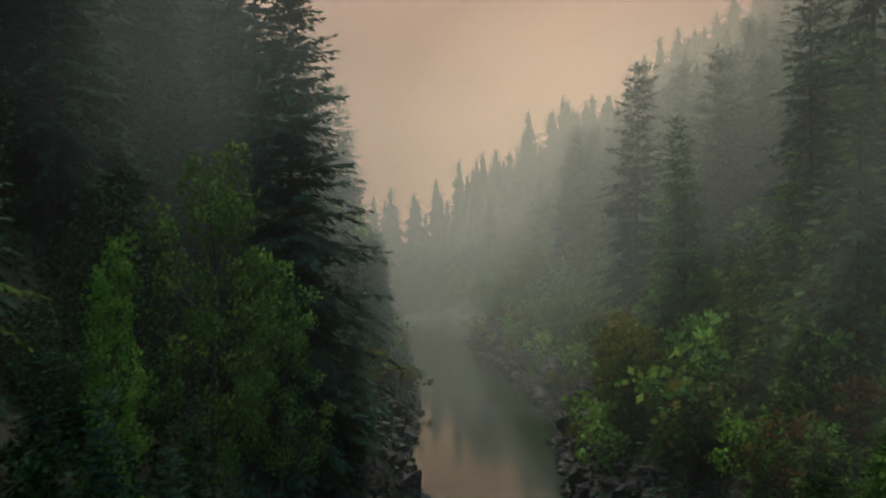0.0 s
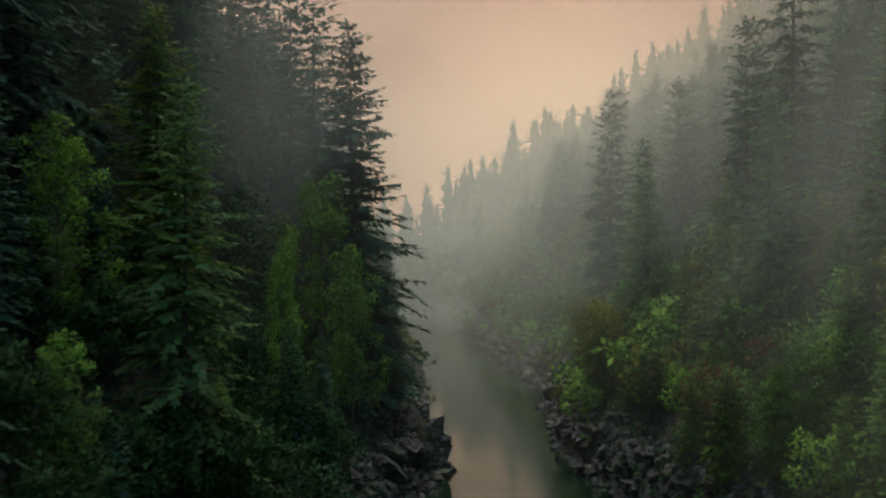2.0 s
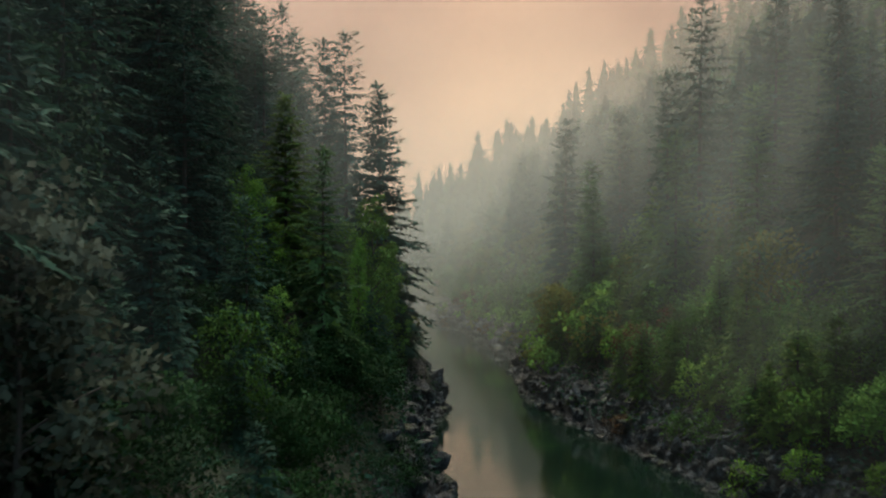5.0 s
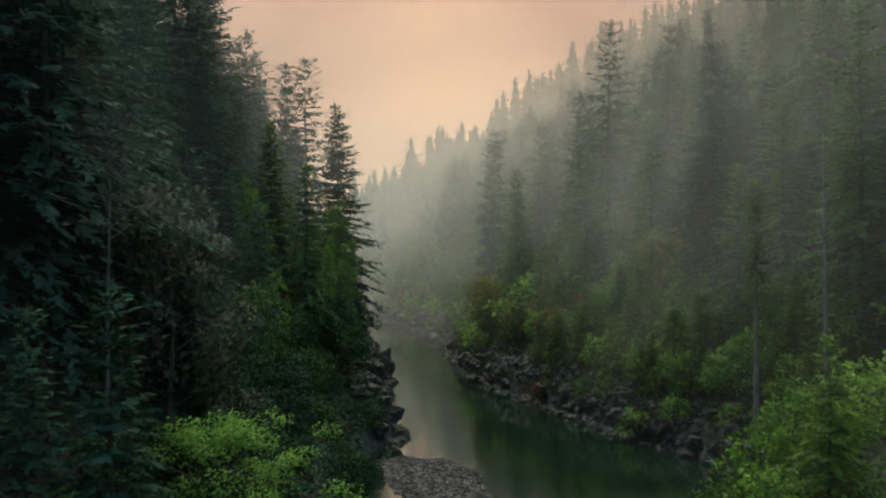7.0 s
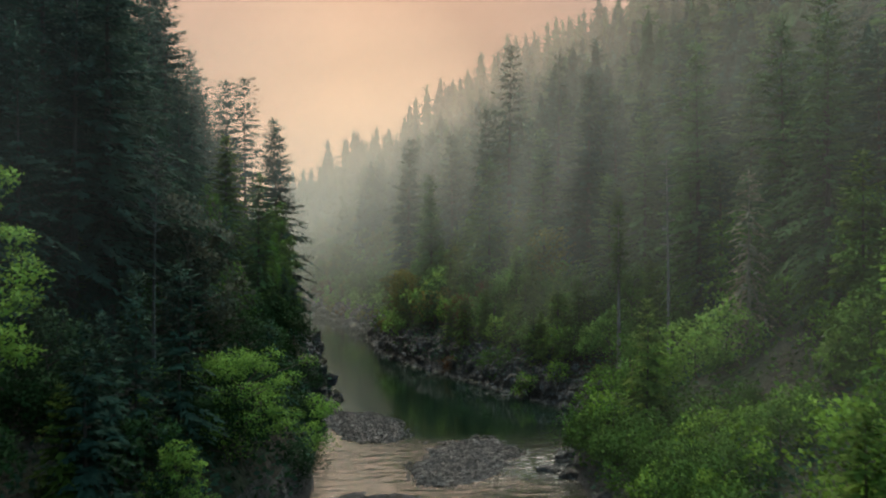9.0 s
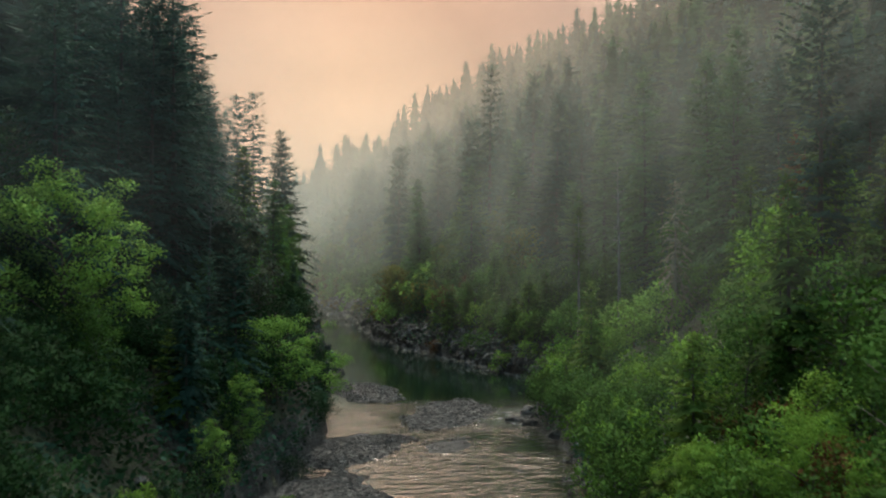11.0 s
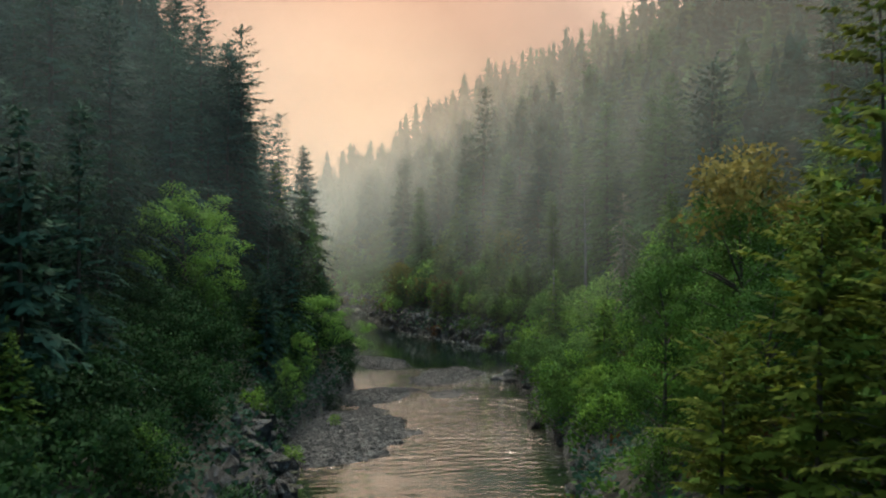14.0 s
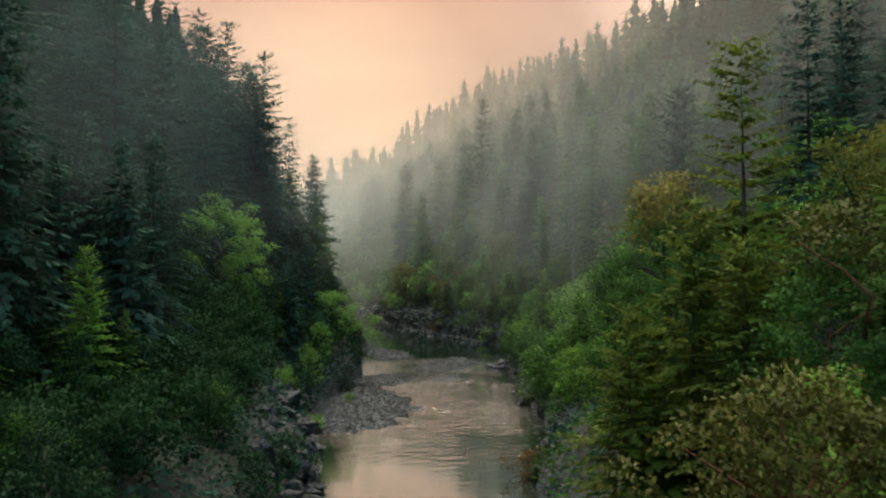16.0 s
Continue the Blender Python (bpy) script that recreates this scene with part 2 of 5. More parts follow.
def mist_material(thin, thick, low, rise, fall=(0.85, 0.45), cool=(0.73, 0.79, 0.76), warm=(0.78, 0.66, 0.54), soft_edge=0.05):
    """Thin drifting mist, the valley's light painted into its tint, pale near the river and brown aloft: mostly clear,
    the rest scatters the light that falls on it.
    """
    m, tree, n, bsdf = material("mist")
    n.remove(bsdf)
    geo = n.new("ShaderNodeNewGeometry")
    squash = n.new("ShaderNodeMapping")
    squash.inputs["Scale"].default_value = (0.012, 0.012, 0.022)
    link(tree, geo.outputs["Position"], squash.inputs["Vector"])
    tex = n.new("ShaderNodeTexNoise")
    tex.inputs["Scale"].default_value, tex.inputs["Detail"].default_value = 1.0, 3.0
    link(tree, squash.outputs[0], tex.inputs["Vector"])
    rng = n.new("ShaderNodeMapRange")
    rng.inputs["From Min"].default_value, rng.inputs["From Max"].default_value = 0.3, 0.7
    rng.inputs["To Min"].default_value, rng.inputs["To Max"].default_value = thin, thick
    link(tree, tex.outputs["Fac"], rng.inputs["Value"])
    # mist thins out towards the borders of each drift
    co = n.new("ShaderNodeTexCoord")
    xyz = n.new("ShaderNodeSeparateXYZ")
    link(tree, co.outputs["Generated"], xyz.inputs[0])
    dens = rng.outputs[0]
    for axis, lo, hi in (("X", 0.0, soft_edge), ("X", 1.0, 1.0 - soft_edge), ("Z", *fall), ("Z", *rise)):
        fade = n.new("ShaderNodeMapRange")
        fade.interpolation_type = "SMOOTHSTEP"
        fade.inputs["From Min"].default_value, fade.inputs["From Max"].default_value = lo, hi
        fade.inputs["To Min"].default_value = low if axis == "Z" and lo < hi else 0.0
        link(tree, xyz.outputs[axis], fade.inputs["Value"])
        t = n.new("ShaderNodeMath")
        t.operation = "MULTIPLY"
        link(tree, dens, t.inputs[0])
        link(tree, fade.outputs[0], t.inputs[1])
        dens = t.outputs[0]
    place = n.new("ShaderNodeSeparateXYZ")
    link(tree, geo.outputs["Position"], place.inputs[0])
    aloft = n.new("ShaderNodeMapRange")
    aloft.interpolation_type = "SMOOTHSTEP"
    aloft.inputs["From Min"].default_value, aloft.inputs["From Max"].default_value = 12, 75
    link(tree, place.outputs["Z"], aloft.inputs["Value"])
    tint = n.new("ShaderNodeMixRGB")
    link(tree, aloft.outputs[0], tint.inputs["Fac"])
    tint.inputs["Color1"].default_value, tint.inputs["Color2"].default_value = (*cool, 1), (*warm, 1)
    clear = n.new("ShaderNodeBsdfTransparent")
    front, back = n.new("ShaderNodeBsdfDiffuse"), n.new("ShaderNodeBsdfTranslucent")
    link(tree, tint.outputs[0], front.inputs["Color"])
    link(tree, tint.outputs[0], back.inputs["Color"])
    scatter = n.new("ShaderNodeMixShader")
    scatter.inputs[0].default_value = 0.6
    link(tree, front.outputs[0], scatter.inputs[1])
    link(tree, back.outputs[0], scatter.inputs[2])
    mix = n.new("ShaderNodeMixShader")
    link(tree, dens, mix.inputs[0])
    link(tree, clear.outputs[0], mix.inputs[1])
    link(tree, scatter.outputs[0], mix.inputs[2])
    link(tree, mix.outputs[0], n["Material Output"].inputs["Surface"])
    return m


M_FIR = leaf_material("fir_needles", (0.018, 0.046, 0.034), (0.036, 0.082, 0.055), (0.070, 0.130, 0.074), 0.3)
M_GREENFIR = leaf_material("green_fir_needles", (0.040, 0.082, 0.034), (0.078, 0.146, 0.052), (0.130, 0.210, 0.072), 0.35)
M_YOUNG = leaf_material("young_fir_needles", (0.044, 0.086, 0.018), (0.088, 0.150, 0.028), (0.145, 0.215, 0.040), 0.35)
M_OLIVE = leaf_material("olive_needles", (0.058, 0.082, 0.012), (0.120, 0.155, 0.022), (0.200, 0.225, 0.036), 0.35)
M_LEAF = leaf_material("broad_leaves", (0.024, 0.068, 0.014), (0.058, 0.128, 0.022), (0.115, 0.200, 0.036), 0.3)
# leaf green darkened: the left bank's shade is painted into this colour
M_SHADE_LEAF = leaf_material("shade_dark_leaves", (0.008, 0.024, 0.012), (0.016, 0.044, 0.018), (0.036, 0.080, 0.026), 0.25)
M_BRIGHT = leaf_material("bright_leaves", (0.062, 0.145, 0.020), (0.120, 0.235, 0.034), (0.200, 0.310, 0.055), 0.35)
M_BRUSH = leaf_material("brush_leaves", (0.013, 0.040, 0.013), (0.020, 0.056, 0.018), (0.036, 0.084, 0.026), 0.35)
M_VIVID = leaf_material("vivid_leaves", (0.066, 0.160, 0.030), (0.132, 0.262, 0.050), (0.225, 0.355, 0.080), 0.4)
M_YELLOW = leaf_material("yellowing_leaves", (0.070, 0.080, 0.014), (0.120, 0.125, 0.022), (0.200, 0.175, 0.035), 0.4)
M_RUST = leaf_material("rusty_leaves", (0.055, 0.030, 0.012), (0.105, 0.055, 0.018), (0.170, 0.095, 0.030), 0.35)
M_MADRONE = leaf_material("madrone_leaves", (0.042, 0.055, 0.011), (0.105, 0.098, 0.020), (0.255, 0.182, 0.050), 0.2, 0.6)
M_TAN = leaf_material("tan_leaves", (0.120, 0.120, 0.032), (0.240, 0.190, 0.055), (0.420, 0.270, 0.105), 0.35)
M_MOSS = leaf_material("hanging_lichen", (0.170, 0.165, 0.120), (0.280, 0.260, 0.190), (0.400, 0.360, 0.270), 0.3, 0.9)
M_GREY = leaf_material("grey_leaves", (0.040, 0.052, 0.038), (0.075, 0.090, 0.066), (0.150, 0.160, 0.125), 0.3, 0.9)
M_TWIG = bark_material("pale_dead_wood", (0.09, 0.085, 0.075), (0.24, 0.225, 0.20))
M_GREYWOOD = bark_material("grey_dead_wood", (0.05, 0.05, 0.045), (0.13, 0.125, 0.115))
M_BARK = bark_material("fir_bark", (0.022, 0.018, 0.014), (0.075, 0.062, 0.050))
M_RED = bark_material("madrone_bark", (0.10, 0.035, 0.015), (0.30, 0.11, 0.05))
M_ROCK = rock_material("bank_rock", (0.008, 0.010, 0.012), (0.110, 0.128, 0.140), (0.045, 0.055, 0.018), 0.56)
M_MOSSROCK = rock_material("mossy_rock", (0.014, 0.013, 0.010), (0.085, 0.070, 0.045), (0.085, 0.060, 0.014), 0.34, 0.8)
M_COBBLE = rock_material("cobbles", (0.030, 0.033, 0.035), (0.190, 0.196, 0.192), (0.08, 0.085, 0.06), 0.9, 0.7)
M_OUTCROP = rock_material("outcrop_rock", (0.026, 0.030, 0.034), (0.250, 0.260, 0.265), (0.080, 0.070, 0.025), 0.62)
M_SOIL = soil_material()
M_WATER = water_material("river_water", (0.0040, 0.0105, 0.0062))
M_MIST_NEAR = mist_material(0.006, 0.026, 0.10, (0.02, 0.24), (0.75, 0.42))
M_MIST_MID = mist_material(0.026, 0.060, 0.50, (0.0, 0.24), (1.0, 0.55))
# far mist tinted warmer, the sunset glow painted into its colour
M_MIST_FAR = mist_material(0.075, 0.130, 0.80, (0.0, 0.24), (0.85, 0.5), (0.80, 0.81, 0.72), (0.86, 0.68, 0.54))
M_MIST_SLOPE = mist_material(0.020, 0.046, 0.14, (0.02, 0.30), (0.75, 0.40), soft_edge=0.07)
M_MIST_HEART = mist_material(0.040, 0.086, 0.55, (0.03, 0.24), (0.6, 0.28), cool=(0.83, 0.86, 0.76), warm=(0.86, 0.73, 0.60), soft_edge=0.5)
M_MIST_WISP = mist_material(0.030, 0.062, 0.55, (0.0, 0.14), (0.62, 0.24), cool=(0.80, 0.86, 0.80), soft_edge=0.16)
# left-side mist in dimmer, bluer tints: shade painted into the colour
M_MIST_GORGE = mist_material(0.020, 0.052, 0.05, (0.08, 0.26), (0.7, 0.36), cool=(0.62, 0.76, 0.78), warm=(0.68, 0.68, 0.64), soft_edge=0.12)
M_MIST_SHADE = mist_material(0.026, 0.062, 0.02, (0.09, 0.24), (0.48, 0.26), cool=(0.60, 0.76, 0.80), warm=(0.62, 0.66, 0.66), soft_edge=0.12)

# ---- the valley's plan: y runs up the valley, the river's two banks as x at each y ----
LEFT = [(-420, -96), (-260, -62), (-166, -43), (-110, -30), (-95, -27), (-79, -25), (-62, -23), (-50, -20), (-35, -15), (-20, -11), (0, -9.5), (18, -8),
        (28, -4.5), (45, -5), (63, -4.5), (72, -1.5), (82, -3), (107, -4.5), (133, -4), (150, -5), (187, -7), (230, -10), (260, -15), (278, -22),
        (296, -45), (312, -100), (330, -400)]
RIGHT = [(-420, -78), (-260, -46), (-166, -27), (-120, -16), (-96, -10.5), (-81, -3.8), (-67, 0), (-56, 2.2), (-42, 6.5), (-35, 8.2), (-25, 9.2), (-17, 11.0), (-10, 18.5), (0, 23),
         (10, 23.5), (23, 19.5), (42, 16.5), (62, 13), (81, 11), (100, 12.5), (128, 15), (163, 13), (190, 11), (208, 7), (237, 7), (270, 4),
         (300, 0), (314, -16), (330, -60), (352, -400)]
BARS = [(-17.6, -54, 7.2, 19, -19, 0.5), (-10.8, -30, 4.2, 10, -24, 0.4), (-3.4, 8.5, 5.0, 12.0, 8, 0.36), (3.0, -12.5, 5.0, 12.5, -29, 0.26), (-1.0, -30, 4, 7, -30, 0.03),
        (-16, 300, 15, 9, 10, 1.6), (-6.6, -25.5, 3.8, 3.0, 10, 0.32)]


def resample(line, step=2.0):
    pts = np.array([(x, y) for y, x in line], float)
    seg = np.r_[0, np.cumsum(np.hypot(*np.diff(pts, axis=0).T))]
    s = np.arange(0, seg[-1], step)
    return np.stack([np.interp(s, seg, pts[:, 0]), np.interp(s, seg, pts[:, 1])], 1)


L_PTS, R_PTS = resample(LEFT), resample(RIGHT)
L_Y, L_X = np.array(LEFT, float).T
R_Y, R_X = np.array(RIGHT, float).T


def left_x(y):
    return np.interp(y, L_Y, L_X)


def right_x(y):
    return np.interp(y, R_Y, R_X)


def away(x, y, pts):
    """Distance from each (x, y) to a bank."""
    x, y = np.atleast_1d(x), np.atleast_1d(y)
    out = np.empty(len(x))
    for i in range(0, len(x), 2000):
        dx = x[i:i + 2000, None] - pts[None, :, 0]
        dy = y[i:i + 2000, None] - pts[None, :, 1]
        out[i:i + 2000] = np.sqrt((dx * dx + dy * dy).min(1))
    return out


def waves(x, y, seed, scale):
    """Smooth pseudo-noise in -1..1 out of crossed sines."""
    a = np.zeros_like(x, float)
    g = np.random.RandomState(seed)
    for k in range(5):
        f = (0.7 + 0.5 * k) / scale
        t = g.uniform(0, 6.28)
        a += np.sin((x * math.cos(t) + y * math.sin(t)) * f + g.uniform(0, 6.28)) / (1 + 0.6 * k)
    return a / 2.4


def ground(x, y):
    """Height of the valley's ground."""
    x, y = np.atleast_1d(np.asarray(x, float)), np.atleast_1d(np.asarray(y, float))
    xl, xr = left_x(y), right_x(y)
    dl, dr = away(x, y, L_PTS), away(x, y, R_PTS)
    bumpy = waves(x, y, 3, 9.0)
    steep = np.interp(y, [-110, -70, -25, 20], [0.5, 0.62, 0.85, 1.06])
    left = 3.2 * (1 - np.exp(-dl / 1.3)) + steep * np.where(dl < 50, dl, 50 + 0.55 * (dl - 50)) + bumpy * np.clip(dl / 8, 0, 1) * 1.8
    rise = np.interp(y, [-80, -30, 10], [0.72, 0.8, 1.0])
    right = 2.6 * (1 - np.exp(-dr / 1.2)) + rise * (0.66 * np.minimum(dr, 14) + 0.86 * np.clip(dr - 14, 0, 90)) + 0.3 * np.clip(dr - 104, 0, None) \
        + bumpy * np.clip(dr / 8, 0, 1) * 1.8
    # the ridge that closes the valley where the river bends away falls off behind its crest
    crest = np.clip(np.where(x > 0, 27 + 0.70 * np.minimum(x, 170), 27 + 0.10 * x) - 0.30 * np.clip(y - 318, 0, None), 4, None)
    right = np.where(y > 285, np.minimum(right, crest), right)
    left, right = np.minimum(left, 130 + 0.02 * dl), np.minimum(right, 130 + 0.02 * dr)
    deep = -0.25 - 1.3 * (1 - np.exp(-np.minimum(dl, dr) / 2.5))
    z = np.where(x < xl, left, np.where(x > xr, right, deep))
    for cx, cy, ax, ay, turn, h in BARS:
        c, s = math.cos(radians(turn)), math.sin(radians(turn))
        u, v = ((x - cx) * c + (y - cy) * s) / ax, (-(x - cx) * s + (y - cy) * c) / ay
        r = np.sqrt(u * u + v * v) * (1 + 0.18 * waves(x, y, 5, 3.0) + 0.20 * waves(x, y, 6, 1.3) + 0.10 * waves(x, y, 9, 0.6))
        bar = h - np.clip(r, 0, 3) ** 3 * (h + 0.25)
        z = np.where((x >= xl) & (x <= xr), np.maximum(z, bar), z)
    return z


def height(x, y):
    return float(ground([x], [y])[0])


# ---- meshes ----
def mesh(name, verts, faces, mat, smooth=False):
    me = bpy.data.meshes.new(name)
    me.from_pydata(verts if isinstance(verts, list) else verts.tolist(), [], faces if isinstance(faces, list) else faces.tolist())
    for one in (mat if isinstance(mat, (list, tuple)) else [mat]):
        me.materials.append(one)
    if smooth:
        me.polygons.foreach_set("use_smooth", [True] * len(me.polygons))
    me.update()
    return me


def leafy(name, verts, faces, outward, mat):
    """A foliage mesh: every face turned outward, shaded along the outward direction of the clump or bough that it belongs to."""
    verts, outward = np.asarray(verts, float), unit(np.asarray(outward, float))
    if isinstance(faces, list):
        faces = np.array(faces)
    flat = np.cross(verts[faces[:, 1]] - verts[faces[:, 0]], verts[faces[:, 2]] - verts[faces[:, 0]])
    wrong = (flat * outward[faces].mean(1)).sum(1) < 0
    faces[wrong] = faces[wrong][:, ::-1]
    me = mesh(name, verts, faces, mat, True)
    me.normals_split_custom_set_from_vertices(outward.tolist())
    return me


def part(name, data, parent, label=""):
    ob = new(name, data)
    ob.parent = parent
    return tagged(ob, label) if label else ob


def kites(c, u, w):
    """One kite-shaped leaf for each centre c, along u, as wide as w."""
    k = len(c)
    v = np.empty((k, 4, 3))
    v[:, 0], v[:, 1], v[:, 2], v[:, 3] = c, c + 0.5 * u + 0.5 * w, c + u, c + 0.5 * u - 0.5 * w
    return v.reshape(-1, 3), np.arange(4 * k).reshape(-1, 4)


def tube(pts, radii, sides=6):
    """A tapered tube through pts, closed at its tip."""
    pts = [Vector(p) for p in pts]
    verts, faces = [], []
    for i, p in enumerate(pts):
        along = (pts[min(i + 1, len(pts) - 1)] - pts[max(i - 1, 0)]).normalized()
        side = along.cross(Vector((0.31, 0.95, 0.07))).normalized()
        other = along.cross(side)
        for k in range(sides):
            a = 2 * math.pi * k / sides
            verts.append(tuple(p + (side * math.cos(a) + other * math.sin(a)) * radii[i]))
    for i in range(len(pts) - 1):
        for k in range(sides):
            a, b = i * sides + k, i * sides + (k + 1) % sides
            faces.append((a, b, b + sides, a + sides))
    faces.append(tuple(range((len(pts) - 1) * sides, len(pts) * sides)))
    return verts, faces


def joined(pieces):
    verts, faces = [], []
    for v, f in pieces:
        k = len(verts)
        verts.extend(v)
        faces.extend(tuple(i + k for i in q) for q in f)
    return verts, faces


def mesh_copy(me, mat):
    """The same mesh in another material."""
    other = me.copy()
    other.materials.clear()
    other.materials.append(mat)
    return other


def unit(v):
    return v / np.maximum(np.linalg.norm(v, axis=-1, keepdims=True), 1e-9)


def far_crown(verts, faces, sway, h, r, g, mat):
    t = np.clip(verts[:, 2:] / h, 0, 1)
    radial = verts[:, :2] - sway * t * t
    radial = radial / (np.linalg.norm(radial, axis=1, keepdims=True) + 0.12 * r)
    outward = np.c_[radial * 0.9, 0.45 + 0.3 * t[:, 0]] + g.normal(0, 0.15, verts.shape)
    return leafy("crown", verts, faces, outward, mat)


def conifer_meshes(seed, h, r, levels, nb, seg, spray, mat, bare=0.12, thin=1.0, droop=0.45, bark=None, limbs=True, sides=6, top=0.9, lush=True):
    """(trunk mesh, crown mesh) of a fir: uneven whorls of drooping boughs, each feathered with needle sprays about seg apart."""
    g = np.random.RandomState(seed)
    sway = g.uniform(-0.015, 0.015, 2) * h
    verts, faces, wood, sprays, turned = [], [], [], [], []
    radius = 0.011 * h + 0.06
    up = np.array([0.0, 0.0, 1.0])
    phase = g.uniform(0, 6.28, 2)
    for i in range(levels):
        ring = bare + (1 - bare) * ((i + g.uniform(0, 0.8)) / levels) ** 0.86
        full = g.uniform(0.8, 1.12)
        for b in range(nb):
            if g.rand() > thin:
                continue
            t = min(0.985, max(bare, ring + (1 - bare) * g.uniform(-0.9, 0.9) / levels))
            low = min(1.0, 0.55 + (t - bare) * 4)
            a = 2 * math.pi * (b + g.uniform(-0.42, 0.42)) / nb + i * 2.4
            uneven = 1 + 0.16 * math.sin(2 * a + 11 * t + phase[0]) + 0.12 * math.sin(a - 23 * t + phase[1])
            ln = r * (1.015 - t) ** top * full * uneven * g.uniform(0.6, 1.15) * low + 0.012 * h
            o, sd = np.array([math.cos(a), math.sin(a), 0.0]), np.array([-math.sin(a), math.cos(a), 0.0])
            rise = 0.75 * t - 0.10 + g.uniform(-0.2, 0.2)
            fall = droop * (1.25 - 0.8 * t) * g.uniform(0.6, 1.5)
            base = np.array([sway[0] * t * t, sway[1] * t * t, h * t])
            bend = g.normal(0, 0.10) * ln
            ns = max(2, int(ln / seg + 0.5))
            line = []
            for k in range(ns + 1):
                q = 0.08 + 0.92 * k / ns
                line.append(base + o * ln * q + sd * (bend * q * q + g.normal(0, 0.015) * ln) + up * ((rise * q - fall * q * q + 0.2 * fall * q ** 4) * ln))
            if limbs and ln > 3.4:
                wood.append(tube([base, line[ns // 2], line[-1]], [0.012 + 0.009 * ln, 0.008 + 0.004 * ln, 0.005], 3))
            wide = min(spray * (0.55 + 0.45 * (1 - t)), 0.32 * ln + 0.10)
            if lush:
                for k in range(ns):
                    q = (k + 0.5) / ns
                    w = wide * (0.55 + 0.6 * math.sin(math.pi * min(1.0, 0.15 + 0.83 * q)))
                    at, along = line[k], line[k + 1] - line[k]
                    for side in (-1, 1, 0):
                        if side:
                            u = unit(sd * side * g.uniform(0.5, 1.0) + o * g.uniform(0.3, 0.9) - up * g.uniform(0.05, 0.75)) * w * g.uniform(0.8, 1.6)
                        else:
                            u = along * g.uniform(1.1, 1.7) - up * w * g.uniform(0.0, 0.5)
                        across = unit(np.cross(u, up * 0.8 + o * g.uniform(0.0, 0.8) + sd * g.normal(0, 0.35))) * w * g.uniform(0.22, 0.38)
                        p = at + along * g.rand()
                        sprays.extend((p, p + 0.45 * u + across, p + u, p + 0.45 * u - across))
                        turned.append(up * 0.75 + o * (0.35 + 0.4 * q) + sd * side * 0.25)
                continue
            first = len(verts)
            verts.extend(line)
            for k in range(ns):
                q = (k + 0.5) / ns
                w = wide * (0.5 + 0.6 * math.sin(math.pi * min(1.0, 0.15 + 0.83 * q)))
                mid, ahead = 0.5 * (line[k] + line[k + 1]), (line[k + 1] - line[k]) * g.uniform(0.2, 1.1)
                for side in (-1, 1):
                    verts.append(mid + ahead + sd * side * w * g.uniform(0.6, 1.3) - up * w * g.uniform(0.05, 0.6))
                    faces.append((first + k, first + k + 1, len(verts) - 1))
            verts.append(line[-1] + (line[-1] - line[-2]) * 0.7 - up * 0.1 * wide)
            verts.append(line[-1] + sd * wide * 0.25 - up * 0.1 * wide)
            faces.append((first + ns, len(verts) - 1, len(verts) - 2))
    for k in range(5):
        d = unit(np.array([g.normal(0, 0.22), g.normal(0, 0.22), 0.8])) * (0.035 if lush else 0.012) * h
        p = np.array([sway[0], sway[1], h * (0.955 + 0.008 * k)])
        c = np.cross(d, unit(g.normal(0, 1, 3))) * 0.16
        if lush:
            sprays.extend((p, p + 0.4 * d - c, p + d, p + 0.4 * d + c))
            turned.append(up)
            continue
        faces.append((len(verts), len(verts) + 1, len(verts) + 2))
        verts.extend([p - c, p + c, p + d])
    if not lush:
        # the dense inner foliage that hides the trunk
        rings, around, first = 11, 6, len(verts)
        for i in range(rings):
            t = bare + (0.97 - bare) * i / (rings - 1)
            for k in range(around):
                a = 2 * math.pi * (k + g.uniform(-0.4, 0.4)) / around
                q = (0.30, 0.62)[i % 2] * r * (1.0 - t) ** top * g.uniform(0.55, 1.3)
                verts.append(np.array([sway[0] * t * t + q * math.cos(a), sway[1] * t * t + q * math.sin(a), h * (t + g.uniform(-0.02, 0.02) - 0.02 * (i % 2))]))
        for i in range(rings - 1):
            for k in range(around):
                p, q = first + i * around + k, first + i * around + (k + 1) % around
                faces.append((p, q, q + around))
                faces.append((p, q + around, p + around))
    if lush:
        outward = unit(np.array(turned)) + g.normal(0, 0.13, (len(turned), 3))
        crown = leafy("crown", np.array(sprays), np.arange(len(sprays)).reshape(-1, 4), np.repeat(outward, 4, 0), mat)
    else:
        crown = far_crown(np.array(verts), faces, sway, h, r, g, mat)
    line = [(sway[0] * t * t, sway[1] * t * t, h * t if t else -1.0) for t in (0, 0.15, 0.35, 0.6, 0.8, 1.0)]
    pieces = [tube(line, [radius * q for q in (1.2, 0.85, 0.62, 0.36, 0.16, 0.03)], sides)] + wood
    return mesh("trunk", *joined(pieces), bark or M_BARK, True), crown


